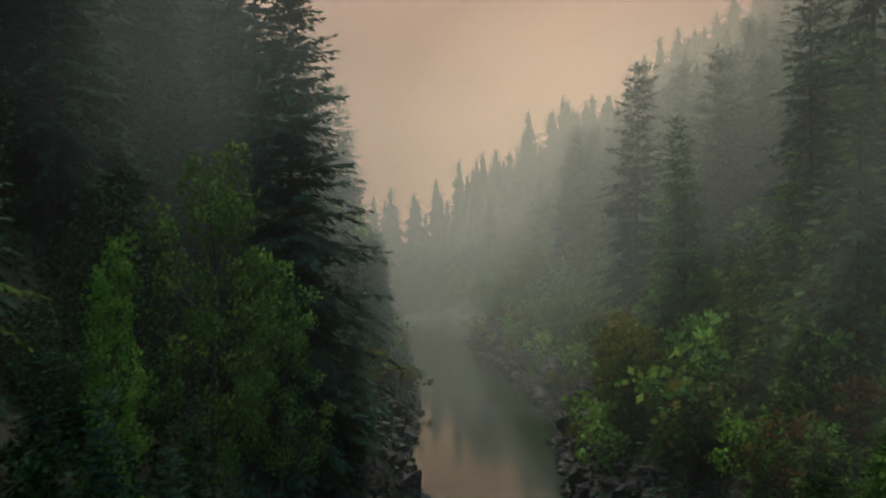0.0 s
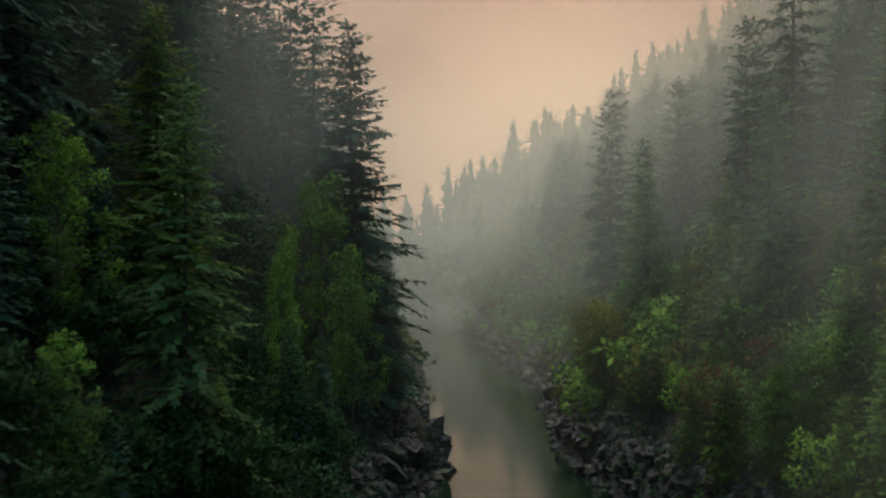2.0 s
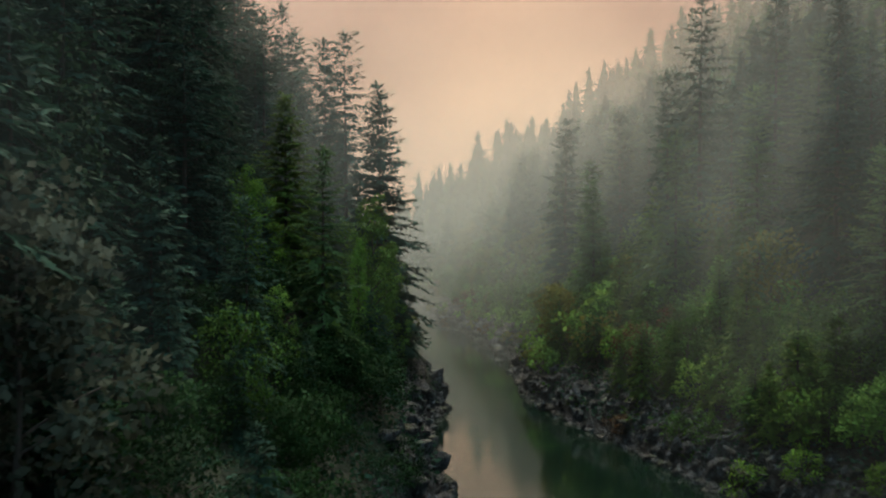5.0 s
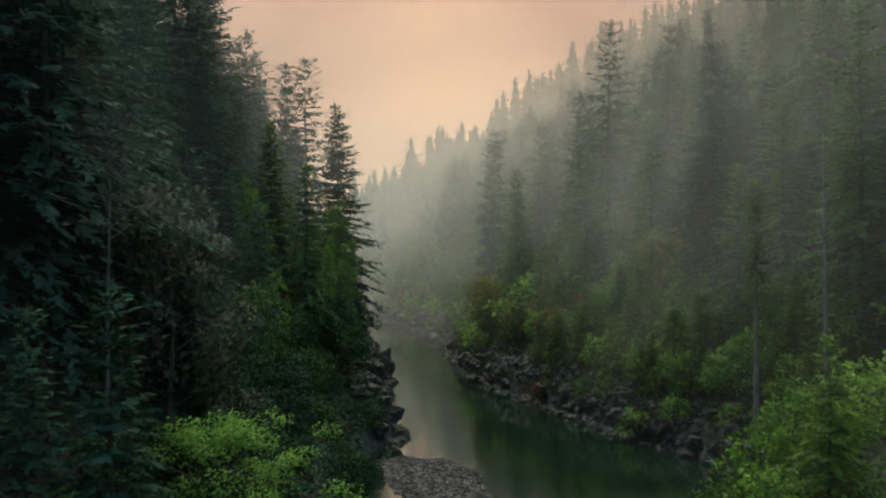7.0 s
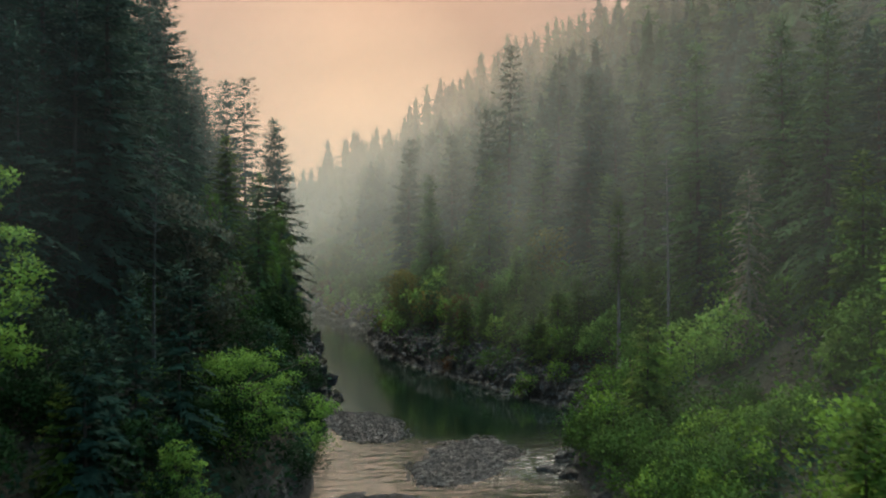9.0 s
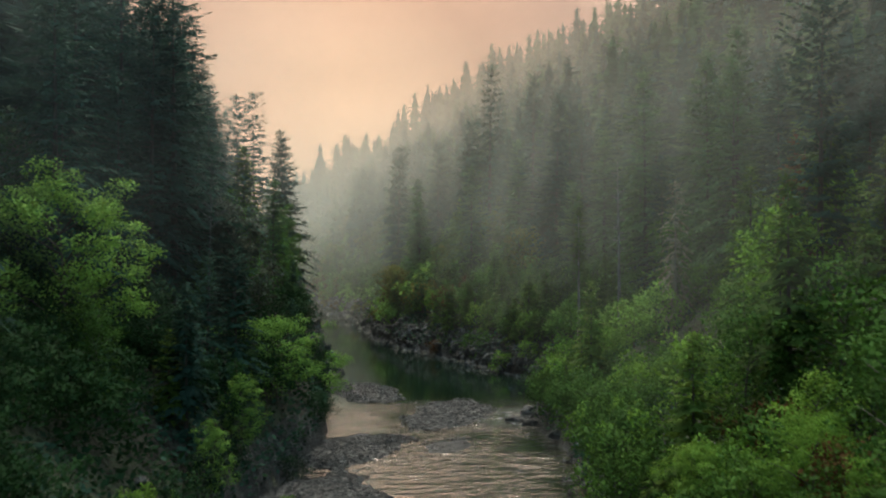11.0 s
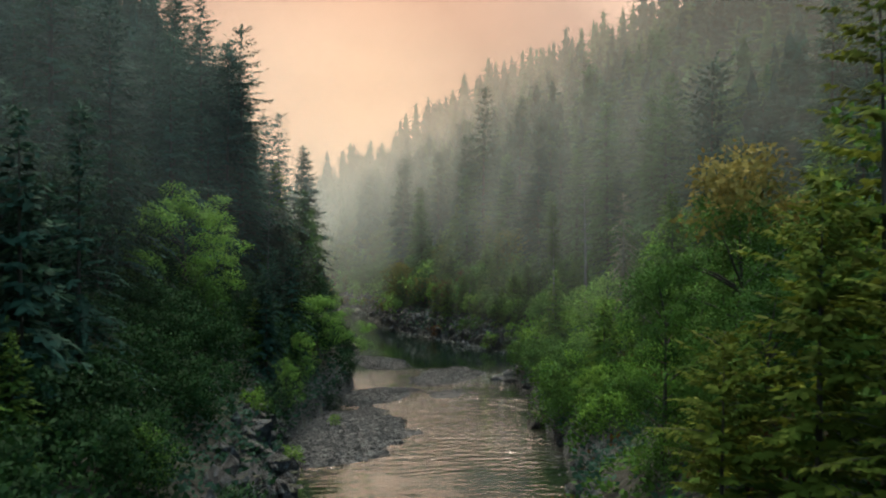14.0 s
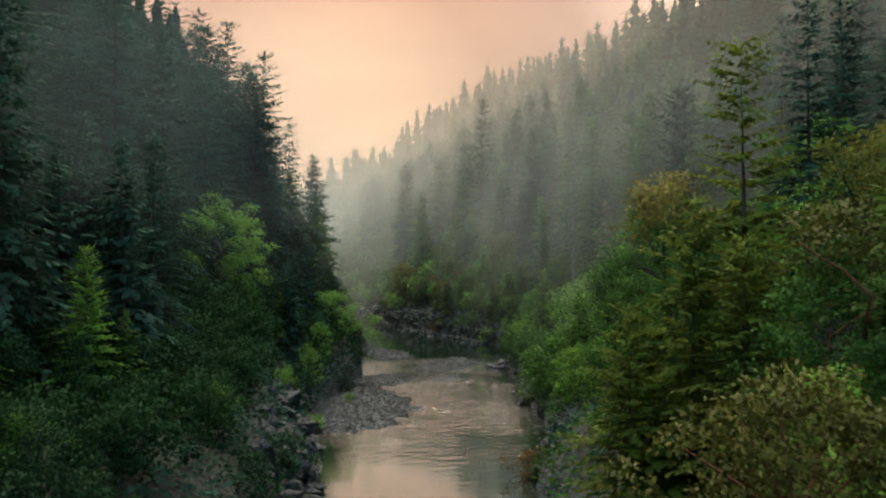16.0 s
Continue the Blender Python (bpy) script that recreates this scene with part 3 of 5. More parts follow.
def broad_meshes(seed, h, r, clumps, leaves, size, mat, bark=None, low=0.25, lean=0.0, flat=0.75, tight=1.0):
    """(trunk mesh, crown mesh) of a broad-leaved tree: forking limbs, uneven clumps of leaves with gaps."""
    g = np.random.RandomState(seed)
    centres, wood = [], []
    lobe = g.uniform(0, 6.28, 2)
    fork = np.array([lean * h * 0.3, 0, h * low])
    crest = np.array([lean * h * 0.7, 0.02 * h, h * 0.72])
    wood.append(tube([(0, 0, -0.8), tuple(fork * 0.5 + [0.1, 0.05, 0]), tuple(fork), tuple(0.5 * (fork + crest) + [0.02 * h, -0.02 * h, 0]), tuple(crest)],
                     [0.020 * h + 0.04, 0.016 * h + 0.03, 0.012 * h + 0.02, 0.007 * h + 0.012, 0.012], 6))
    for k in range(clumps):
        a = k * 2.4 + g.uniform(-0.5, 0.5)
        q = (k + 0.6) / clumps
        zz = low + (1 - low) * (0.12 + 0.86 * q)
        wide = math.sqrt(max(0.05, 1 - (2 * max(q, 0.2) - 0.75) ** 2 / 1.7))
        rad = r * wide * g.uniform(0.35, 1.05) * (1 + 0.30 * math.sin(2 * a + lobe[0]) + 0.24 * math.sin(3 * a + 6 * q + lobe[1]))
        c = np.array([math.cos(a) * rad + lean * h * zz, math.sin(a) * rad, h * zz * g.uniform(0.9, 1.04)])
        centres.append((c, r * tight * g.uniform(0.22, 0.46)))
        if k % 4 == 0:
            up = min(max((c[2] - 0.5 * rad - fork[2]) / (crest[2] - fork[2]), 0.0), 0.9)
            start = fork + (crest - fork) * up
            m = start + (c - start) * 0.5 + np.array([0, 0, 0.05 * rad])
            wood.append(tube([tuple(start), tuple(m), tuple(c)], [0.004 * h + 0.016, 0.003 * h + 0.010, 0.008], 4))
    spots, us, ws, outs = [], [], [], []
    heart = np.array([lean * h * 0.6, 0, h * (low + 0.4 * (1 - low))])
    for c, rr in centres:
        k = max(8, int(leaves * g.uniform(0.6, 1.3)))
        n = unit(g.normal(0, 1, (k, 3)) + np.array([0, 0, 0.35]))
        p = c + n * rr * (g.rand(k, 1) ** 0.35) * np.array([1, 1, flat]) + g.normal(0, 0.06 * rr, (k, 3))
        d = unit(n * 0.6 + g.normal(0, 0.6, (k, 3)) + np.array([0, 0, -0.15]))
        w = unit(np.cross(d, n + g.normal(0, 0.5, (k, 3))))
        s = size * g.uniform(0.6, 1.35, (k, 1))
        spots.append(p), us.append(d * s), ws.append(w * s * 0.62)
        outs.append(unit(0.75 * n + 0.45 * unit(p - heart) + np.array([0, 0, 0.3]) + g.normal(0, 0.13, (k, 3))))
    v, f = kites(np.concatenate(spots), np.concatenate(us), np.concatenate(ws))
    return mesh("trunk", *joined(wood), bark or M_BARK, True), leafy("crown", v, f, np.repeat(np.concatenate(outs), 4, 0), mat)


def tree(name, meshes, label, category, x, y, z=None, scale=1.0, turn=0.0, tilt=0.0, group=""):
    """A tree or shrub of its own: an Empty at its foot, trunk and crown under it."""
    ob = tagged(new(name), label, category, group)
    z = height(x, y) if z is None else z
    ob.matrix_world = pose(x, y, z, tilt, 0, turn) @ Matrix.Scale(scale, 4)
    part("trunk", meshes[0], ob)
    part("crown", meshes[1], ob)
    return ob


# ---- ground, water ----
def build_ground():
    ys = np.r_[-2600, -1500, -900, -600, np.arange(-420, -180, 12), np.arange(-180, 130, 2.5), np.arange(130, 360, 4), np.arange(360, 520, 12), 560, 640, 800, 1100, 1700, 2600]
    off = np.r_[0.0, 0.5, 1.0, 1.6, 2.4, 3.4, 4.6, 6, 8, 10.5, 13.5, 17, 21, 26, 32, 39, 47, 56, 67, 80, 95, 115, 140, 180, 250, 400, 800, 1500, 2400]
    mid = np.linspace(0, 1, 22)[1:-1]
    rows = []
    for y in ys:
        xl, xr = float(left_x(min(y, 278))), float(right_x(min(y, 300)))
        rows.append(np.stack([np.r_[xl - off[::-1], xl + (xr - xl) * mid, xr + off], np.full(2 * len(off) + len(mid), y)], 1))
    grid = np.array(rows)
    nx = grid.shape[1]
    flat = grid.reshape(-1, 2)
    z = ground(flat[:, 0], flat[:, 1])
    fine = waves(flat[:, 0], flat[:, 1], 11, 2.2) * 0.35
    z = np.where(z > 1.0, z + fine, z)
    v = np.c_[flat, z]
    i = np.arange(len(ys) - 1)[:, None] * nx + np.arange(nx - 1)[None]
    f = np.stack([i, i + 1, i + nx + 1, i + nx], -1).reshape(-1, 4)
    me = mesh("ground", v, f, [M_SOIL, M_ROCK, M_COBBLE], True)
    cz = v[f].mean(1)
    inside = (cz[:, 0] > left_x(cz[:, 1]) - 0.2) & (cz[:, 0] < right_x(cz[:, 1]) + 0.2)
    kinds = np.where(inside, 2, np.where(cz[:, 2] < 3.6, 1, 0))
    me.polygons.foreach_set("material_index", kinds.astype(np.int32))
    tagged(new("ground", me), "steep wooded valley slopes of dark soil and bedrock", "ground", kind="structure")


def build_water():
    ys = np.r_[-2600, -1200, np.arange(-420, 370, 10.0)]
    pts = []
    for y in ys:
        xl, xr = float(left_x(y)) - 1.5, float(right_x(y)) + 1.5
        pts += [(xl + (xr - xl) * q, y, 0.0) for q in np.linspace(0, 1, 7)]
    f = [(r * 7 + k, r * 7 + k + 1, r * 7 + k + 8, r * 7 + k + 7) for r in range(len(ys) - 1) for k in range(6)]
    tagged(new("river", mesh("river", pts, f, M_WATER, True)), "calm dark green river reflecting the peach sky", "river", kind="structure")


build_ground()
build_water()

# ---- scattered woods ----
FIRS = [conifer_meshes(20 + k, 24 + 2 * k, 5.6 + 0.4 * k, 36, 7, 0.48, 0.60, M_FIR, bare=0.03 + 0.02 * k, thin=0.92, top=0.66) for k in range(4)]
FIRS_MID = [conifer_meshes(40 + k, 24 + 2 * k, 5.2 + 0.3 * k, 27, 7, 0.80, 0.98, M_FIR, bare=0.03, thin=0.95, limbs=False, top=0.66) for k in range(5)]
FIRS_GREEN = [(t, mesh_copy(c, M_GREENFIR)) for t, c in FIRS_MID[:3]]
# near firs repeated in lighter needles, the right slope's light painted in
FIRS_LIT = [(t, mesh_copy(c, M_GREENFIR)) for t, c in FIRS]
FIRS_FAR = [conifer_meshes(60 + k, 24 + 2 * k, 4.6 + 0.3 * k, 12, 5, 1.6, 1.6, M_FIR, bare=0.05, thin=0.92, limbs=False, sides=3, top=0.72, lush=False) for k in range(5)]
YOUNG = [conifer_meshes(80 + k, 9 + k, 2.7, 26, 6, 0.36, 0.55, M_YOUNG, bare=0.02, thin=0.95, limbs=False, top=0.75) for k in range(3)]
YOUNG_MID = [conifer_meshes(90 + k, 9 + k, 2.7, 20, 6, 0.6, 0.78, M_YOUNG, bare=0.02, thin=0.95, limbs=False, top=0.75) for k in range(3)]
# the same young firs in dark needles: the left bank's shade as colour
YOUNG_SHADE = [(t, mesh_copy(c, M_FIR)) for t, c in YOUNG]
BROAD = [broad_meshes(100 + k, 9 + k, 3.6, 38, 60, 0.31, (M_LEAF, M_BRIGHT, M_LEAF)[k % 3], low=0.1) for k in range(4)]
# broad trees for the shaded bank, shade painted into all leaf colours but one
BROAD_SHADE = [(t, mesh_copy(c, M_SHADE_LEAF if k else M_LEAF)) for k, (t, c) in enumerate(BROAD)]
BROAD_MID = [broad_meshes(120 + k, 9 + k, 3.6, 24, 36, 0.66, (M_LEAF, M_LEAF, M_BRIGHT, M_YELLOW, M_LEAF)[k % 5], low=0.1) for k in range(5)]
BUSH = [broad_meshes(140 + k, 3.2, 2.1, 20, 58, 0.22, (M_LEAF, M_BRIGHT, M_LEAF, M_RUST)[k % 4], low=0.06) for k in range(4)]
BUSH_MID = [broad_meshes(160 + k, 3.2, 2.1, 12, 30, 0.48, (M_LEAF, M_BRIGHT, M_YELLOW, M_RUST, M_LEAF)[k % 5], low=0.06) for k in range(5)]
# shrub copies for the shaded bank, darkened through their leaf colour
BUSH_SHADE = [(t, mesh_copy(c, M_SHADE_LEAF)) for t, c in BUSH]
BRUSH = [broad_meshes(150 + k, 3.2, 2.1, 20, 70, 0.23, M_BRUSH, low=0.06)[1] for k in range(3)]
BUSH_VIVID, BUSH_VIVID_MID = [[(t, mesh_copy(c, M_VIVID)) for t, c in kind] for kind in (BUSH[:2], BUSH_MID[:2])]
YOUNG_WORDS = ("young bright green fir above the river", "young fir on the shaded slope, shade put into its needle colour")
SHRUB_WORDS = {"shade_dark_leaves": "leafy shrub on the shaded bank, shade put into its leaf colour", "broad_leaves": "dense green leafy shrub on the rocky bank", "bright_leaves": "fresh bright green shrub on the rocky bank",
               "vivid_leaves": "vivid green leafy shrub above the rocky shore", "rusty_leaves": "rust-brown withering shrub on the rocky bank", "yellowing_leaves": "yellowing leafy shrub on the rocky bank"}
BROAD_WORDS = {"shade_dark_leaves": "broad-leaved tree on the shaded slope, shade put into its leaf colour", "broad_leaves": "green broad-leaved tree above the river", "bright_leaves": "bright green broad-leaved tree above the river",
               "yellowing_leaves": "yellowing broad-leaved tree above the river"}
# room for the trees that are set one by one: x, y, radius
KEEP_CLEAR = [(-9.2, 63, 4.5), (-17.2, 31.5, 6.5), (-19.3, 23, 4.5), (23.4, 125.4, 4), (32, 35, 4), (26, 9, 2.5), (28.5, 1, 2.5), (25, -22, 4), (21, -54, 4), (-6.6, -109, 4), (-8, -121.5, 4),
              (-11.7, -123, 4.5), (-20.8, -146, 5), (-13, -134, 5), (-31.9, -53, 5), (-16.3, -33, 5), (-22.6, -29, 3), (-39.8, -107, 4), (26.5, -42, 3), (-1, -76, 6), (0, -87, 5),
              (-6, -100, 4), (-5, -126, 4), (4, -108, 4), (7, -60, 5), (13, -35, 4.5), (-11, 35, 5), (-10.2, 46, 5), (-8.8, 56, 4.5), (-8, 62, 3), (-12.2, 31, 4), (-13.6, 22, 3), (-15.5, 14, 3.5), (-21, -25, 3), (-12, -108, 5), (-8.5, -99, 4.5)]


# glades: stretches of slope without tall trees, x, y to x, y and half width
OPEN_LINES = [(25, -22, 5, -58, 4.5), (-17.2, 31.5, -11, -10, 3.5), (-22.6, -29, -16, -62, 3.2), (-31.9, -53, -31, -115, 5), (-39.8, -107, -37, -140, 4), (28.6, 1.5, 14, -36, 2.5), (26, 9, 14, -20, 2)]


def beside(x, y, line):
    x0, y0, x1, y1, half = line
    dx, dy = x1 - x0, y1 - y0
    q = ((x - x0) * dx + (y - y0) * dy) / (dx * dx + dy * dy)
    return 0 < q < 1 and math.hypot(x - x0 - q * dx, y - y0 - q * dy) < half


def read(me):
    v = np.empty(len(me.vertices) * 3)
    me.vertices.foreach_get("co", v)
    return v.reshape(-1, 3)


def thicket(spots):
    """The brush under the trees of the shaded bank, too much to count, as one mesh."""
    vs, fs, ns, first = [], [], [], 0
    zs = ground([p[1] for p in spots], [p[2] for p in spots])
    for (me, x, y, size, turn), z in zip(spots, zs):
        v = read(me)
        n = np.empty(len(me.loops) * 3)
        me.corner_normals.foreach_get("vector", n)
        loops = np.empty(len(me.loops), np.int32)
        me.loops.foreach_get("vertex_index", loops)
        out = np.empty_like(v)
        out[loops] = n.reshape(-1, 3)
        faces = loops.reshape(-1, 4)
        c, s = math.cos(radians(turn)), math.sin(radians(turn))
        rot = np.array([[c, -s, 0], [s, c, 0], [0, 0, 1.0]])
        vs.append(v @ rot.T * size + [x, y, z])
        ns.append(out @ rot.T)
        fs.append(faces + first)
        first += len(v)
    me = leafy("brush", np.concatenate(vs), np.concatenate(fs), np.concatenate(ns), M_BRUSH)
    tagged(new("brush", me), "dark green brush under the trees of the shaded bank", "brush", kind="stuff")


def scatter():
    g = np.random.RandomState(7)
    woods, brush = [], []
    for side in (-1, 1):
        bank = left_x if side < 0 else right_x
        for y0 in np.arange(-200, 400, 6.4):
            for d0 in np.r_[0.9, 4.6, 8.2, np.arange(12.5, 66 if side < 0 else 110, 5.9)]:
                y = y0 + g.uniform(-2.6, 2.6)
                d = d0 + g.uniform(-1.1, 1.1) * (1 if d0 < 9 else 2.2)
                pick, size, turn, keep = g.rand(), g.uniform(0.72, 1.18), g.uniform(0, 360), g.rand()
                if y > 330 and side < 0:
                    continue
                x = float(bank(y)) - d if side < 0 else float(right_x(min(y, 300))) + d
                if any((x - a) ** 2 + (y - b) ** 2 < c * c for a, b, c in KEEP_CLEAR):
                    continue
                if d0 > 3 and any(beside(x, y, line) for line in OPEN_LINES):
                    continue
                # the stretch south of the valley's last bend and the backs of the ridges stay thinly wooded
                back = x < -42 - 0.2 * (y + 166) or x > -25 + 0.78 * (y + 166) or y < (-138 if side < 0 else -155)
                if (back and (keep < 0.86 or d0 < 12)) or (d0 > 44 and keep < (0.40 if side > 0 else 0.8)):
                    continue
                close = not back and d < 24 and y < 62
                k = int(keep * 9973)
                low_woods = side > 0 and -150 < y < -32
                if side < 0 and -97 < y < -68 and d0 < 6:
                    continue
                if d0 < 3:
                    if side < 0 and 40 < y < 84:
                        continue
                    if side > 0 and -52 < y < -16:
                        continue
                    if pick < (0.9 if -130 < y < 24 else 0.45):
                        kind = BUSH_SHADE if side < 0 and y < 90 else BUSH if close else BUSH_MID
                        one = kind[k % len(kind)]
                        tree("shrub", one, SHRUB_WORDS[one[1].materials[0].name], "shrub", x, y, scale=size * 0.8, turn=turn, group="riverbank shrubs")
                elif d0 < 10:
                    if side < 0 and y > 4 and pick < 0.55:
                        tree("fir_tree", FIRS_MID[k % 5], "half-grown dark green fir on the steep bank", "tree", x, y, scale=size * 0.48, turn=turn, group="firs on the slopes")
                    elif pick < 0.40:
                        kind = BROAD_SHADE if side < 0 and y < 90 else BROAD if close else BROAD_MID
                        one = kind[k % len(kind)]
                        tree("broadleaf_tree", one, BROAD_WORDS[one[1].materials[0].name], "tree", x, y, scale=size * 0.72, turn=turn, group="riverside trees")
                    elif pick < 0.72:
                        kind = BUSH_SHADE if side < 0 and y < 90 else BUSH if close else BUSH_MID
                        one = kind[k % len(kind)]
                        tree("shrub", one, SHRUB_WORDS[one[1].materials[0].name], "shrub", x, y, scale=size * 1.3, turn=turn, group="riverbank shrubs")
                    else:
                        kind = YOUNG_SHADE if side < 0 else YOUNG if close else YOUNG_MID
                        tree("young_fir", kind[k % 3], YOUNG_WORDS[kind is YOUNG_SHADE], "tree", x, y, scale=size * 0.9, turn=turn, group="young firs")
                elif (d0 < 20 and pick < (0.75 if side > 0 and y > 24 else 0.40) and y < 300) or (low_woods and d0 < 27):
                    if side > 0 and y > 150:
                        one = BROAD_MID[(3, 2, 3, 0)[k % 4]]
                        tree("broadleaf_tree", one, BROAD_WORDS[one[1].materials[0].name], "tree", x, y, scale=size, turn=turn, group="riverside trees")
                    elif side > 0 and y > 24 and pick < 0.38:
                        one = BROAD_MID[(2, 3, 2, 0, 3)[k % 5]]
                        tree("broadleaf_tree", one, BROAD_WORDS[one[1].materials[0].name], "tree", x, y, scale=size * 0.8, turn=turn, group="riverside trees")
                    elif pick < 0.20 or (low_woods and pick < 0.6):
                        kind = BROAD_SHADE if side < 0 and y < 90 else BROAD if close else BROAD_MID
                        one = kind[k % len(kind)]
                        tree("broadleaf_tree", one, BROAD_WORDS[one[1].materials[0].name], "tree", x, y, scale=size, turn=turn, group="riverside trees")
                    else:
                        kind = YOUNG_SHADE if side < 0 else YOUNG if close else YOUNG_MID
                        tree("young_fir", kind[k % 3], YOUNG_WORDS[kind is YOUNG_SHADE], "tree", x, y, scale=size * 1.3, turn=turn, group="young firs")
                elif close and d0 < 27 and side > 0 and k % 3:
                    tree("fir_tree", FIRS_LIT[k % 4], "tall lighter green fir on the wooded slope", "tree", x, y, scale=size * 0.9, turn=turn, group="firs on the slopes")
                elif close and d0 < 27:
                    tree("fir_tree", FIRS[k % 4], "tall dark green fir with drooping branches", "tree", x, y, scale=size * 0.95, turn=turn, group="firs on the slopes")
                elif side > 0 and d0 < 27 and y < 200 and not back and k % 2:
                    tree("fir_tree", FIRS_GREEN[k % 3], "tall lighter green fir on the wooded slope", "tree", x, y, scale=size * 0.9, turn=turn, group="firs on the slopes")
                elif d0 < 27 and y < 200 and not back:
                    tree("fir_tree", FIRS_MID[k % 5], "tall dark green fir on the wooded slope", "tree", x, y, scale=size * 0.95, turn=turn, group="firs on the slopes")
                elif side > 0 and y < -40 and d0 < 50 and not back:
                    tree("fir_tree", FIRS_MID[k % 5], "tall dark green fir on the wooded slope", "tree", x, y, scale=size * 0.7, turn=turn, group="firs on the slopes")
                else:
                    woods.append((x, y, size * (0.7 if low_woods else 0.82 if d0 > 44 else 1.0), turn, k % 5))
    # thick brush along the rocky bank
    for y0 in np.arange(-26, 210, 2.7):
        y, d = y0 + g.uniform(-1, 1), 1.2 + 13 * g.rand()
        x = float(right_x(y)) + d
        one = (BUSH if y < 62 else BUSH_MID)[(1, 0, 1, 2, 1, 1, 0, 1)[g.randint(8)]]
        if g.rand() < 0.55:
            one = (BUSH_VIVID if y < 62 else BUSH_VIVID_MID)[g.randint(2)]
        tree("shrub", one, SHRUB_WORDS[one[1].materials[0].name], "shrub", x, y, scale=g.uniform(0.9, 1.4) + 0.05 * d, turn=g.uniform(0, 360), group="riverbank shrubs")
    for side, lo, hi, step, near, wide in ((1, -78, -22, 2.2, 2.8, 14), (-1, -104, -52, 2.6, 4.5, 10), (-1, -50, 24, 3.4, 0.6, 12), (-1, -122, -97, 1.3, 4.5, 11), (-1, -102, -74, 2.6, 5.0, 6), (1, -98, -71, 1.7, 1.2, 6), (1, 6, 58, 2.8, 1.6, 8), (-1, 2, 47, 1.3, 3.0, 11), (-1, -72, -44, 1.6, 6.0, 12), (1, -51, -20, 1.4, -1.2, 2.4), (1, -68, -52, 1.4, 0.8, 2.4)):
        for y0 in np.arange(lo, hi, step):
            y, d = y0 + g.uniform(-1, 1), near + wide * g.rand()
            d += 2.0 if side > 0 and y > -52 else 5.5 if side > 0 and -103 < y < -84 else 0
            x = float(right_x(y)) + d if side > 0 else float(left_x(y)) - d
            one = (BUSH if side > 0 else BUSH_SHADE)[(0, 0, 2, 0, 1, 2)[g.randint(6)]]
            size, turn = g.uniform(0.7, 1.3), g.uniform(0, 360)
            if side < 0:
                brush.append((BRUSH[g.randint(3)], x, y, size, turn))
            else:
                tree("shrub", one, SHRUB_WORDS[one[1].materials[0].name], "shrub", x, y, scale=size, turn=turn, group="riverbank shrubs")
    for side, lo, hi, n, near, wide in ((-1, -140, -100, 20, 4, 20), (-1, -70, -22, 7, 4, 14)):
        for i in range(n):
            y, d = lo + (hi - lo) * (i + g.rand()) / n, near + wide * g.rand()
            x, size, turn = float(left_x(y)) - d, g.uniform(0.38, 0.6), g.uniform(0, 360)
            if i % 3 == 2:
                tree("young_fir", YOUNG[i % 2], "young bright green fir on the wooded slope", "tree", x, y, scale=size * 1.3, turn=turn, group="young firs")
            else:
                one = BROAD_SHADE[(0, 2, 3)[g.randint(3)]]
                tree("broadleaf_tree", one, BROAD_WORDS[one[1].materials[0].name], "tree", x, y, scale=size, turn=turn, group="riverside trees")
    # young firs over both banks of the gorge
    for side, lo, hi, n, near, wide in ((-1, -2, 28, 8, 5.5, 10), (1, 8, 84, 20, 2.2, 7)):
        for i in range(n):
            y, d = lo + (hi - lo) * (i + g.rand()) / n, near + wide * g.rand()
            x = float(left_x(y)) - d if side < 0 else float(right_x(y)) + d
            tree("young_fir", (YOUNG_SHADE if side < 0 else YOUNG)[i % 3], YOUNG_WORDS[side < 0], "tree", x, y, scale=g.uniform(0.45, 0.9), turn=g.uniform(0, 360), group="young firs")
    # the crest where the river bends away
    for x0 in np.arange(-120, 14, 6.5):
        for y0 in np.arange(316, 350, 7):
            woods.append((x0 + g.uniform(-2.5, 2.5), y0 + g.uniform(-3, 3), g.uniform(0.7, 1.15), g.uniform(0, 360), g.randint(5)))
    thicket(brush)
    return woods


def far_woods(spots):
    """The woods high up and far off, too many to count, as one mesh."""
    src = [(read(c), np.array([tuple(p.vertices) for p in c.polygons]), read(t), [tuple(p.vertices) for p in t.polygons]) for t, c in FIRS_FAR]
    vs, fs, mats, k = [], [], [], 0
    zs = ground([s[0] for s in spots], [s[1] for s in spots])
    for (x, y, size, turn, kind), z in zip(spots, zs):
        crown, cf, trunk, tf = src[kind]
        c, s = math.cos(radians(turn)) * size * 1.3, math.sin(radians(turn)) * size * 1.3
        rot = np.array([[c, -s, 0], [s, c, 0], [0, 0, size * 0.74]])
        at = np.array([x, y, z])
        vs.append(crown @ rot.T + at)
        fs.extend((cf + k).tolist())
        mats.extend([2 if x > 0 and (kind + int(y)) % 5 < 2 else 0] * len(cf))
        k += len(crown)
        vs.append(trunk @ rot.T + at)
        fs.extend(tuple(i + k for i in q) for q in tf)
        mats.extend([1] * len(tf))
        k += len(trunk)
    me = mesh("far_woods", np.concatenate(vs), fs, [M_FIR, M_BARK, M_GREENFIR])
    me.polygons.foreach_set("material_index", mats)
    tagged(new("far_woods", me), "distant fir forest fading into mist", "forest", kind="stuff")


far_woods(scatter())


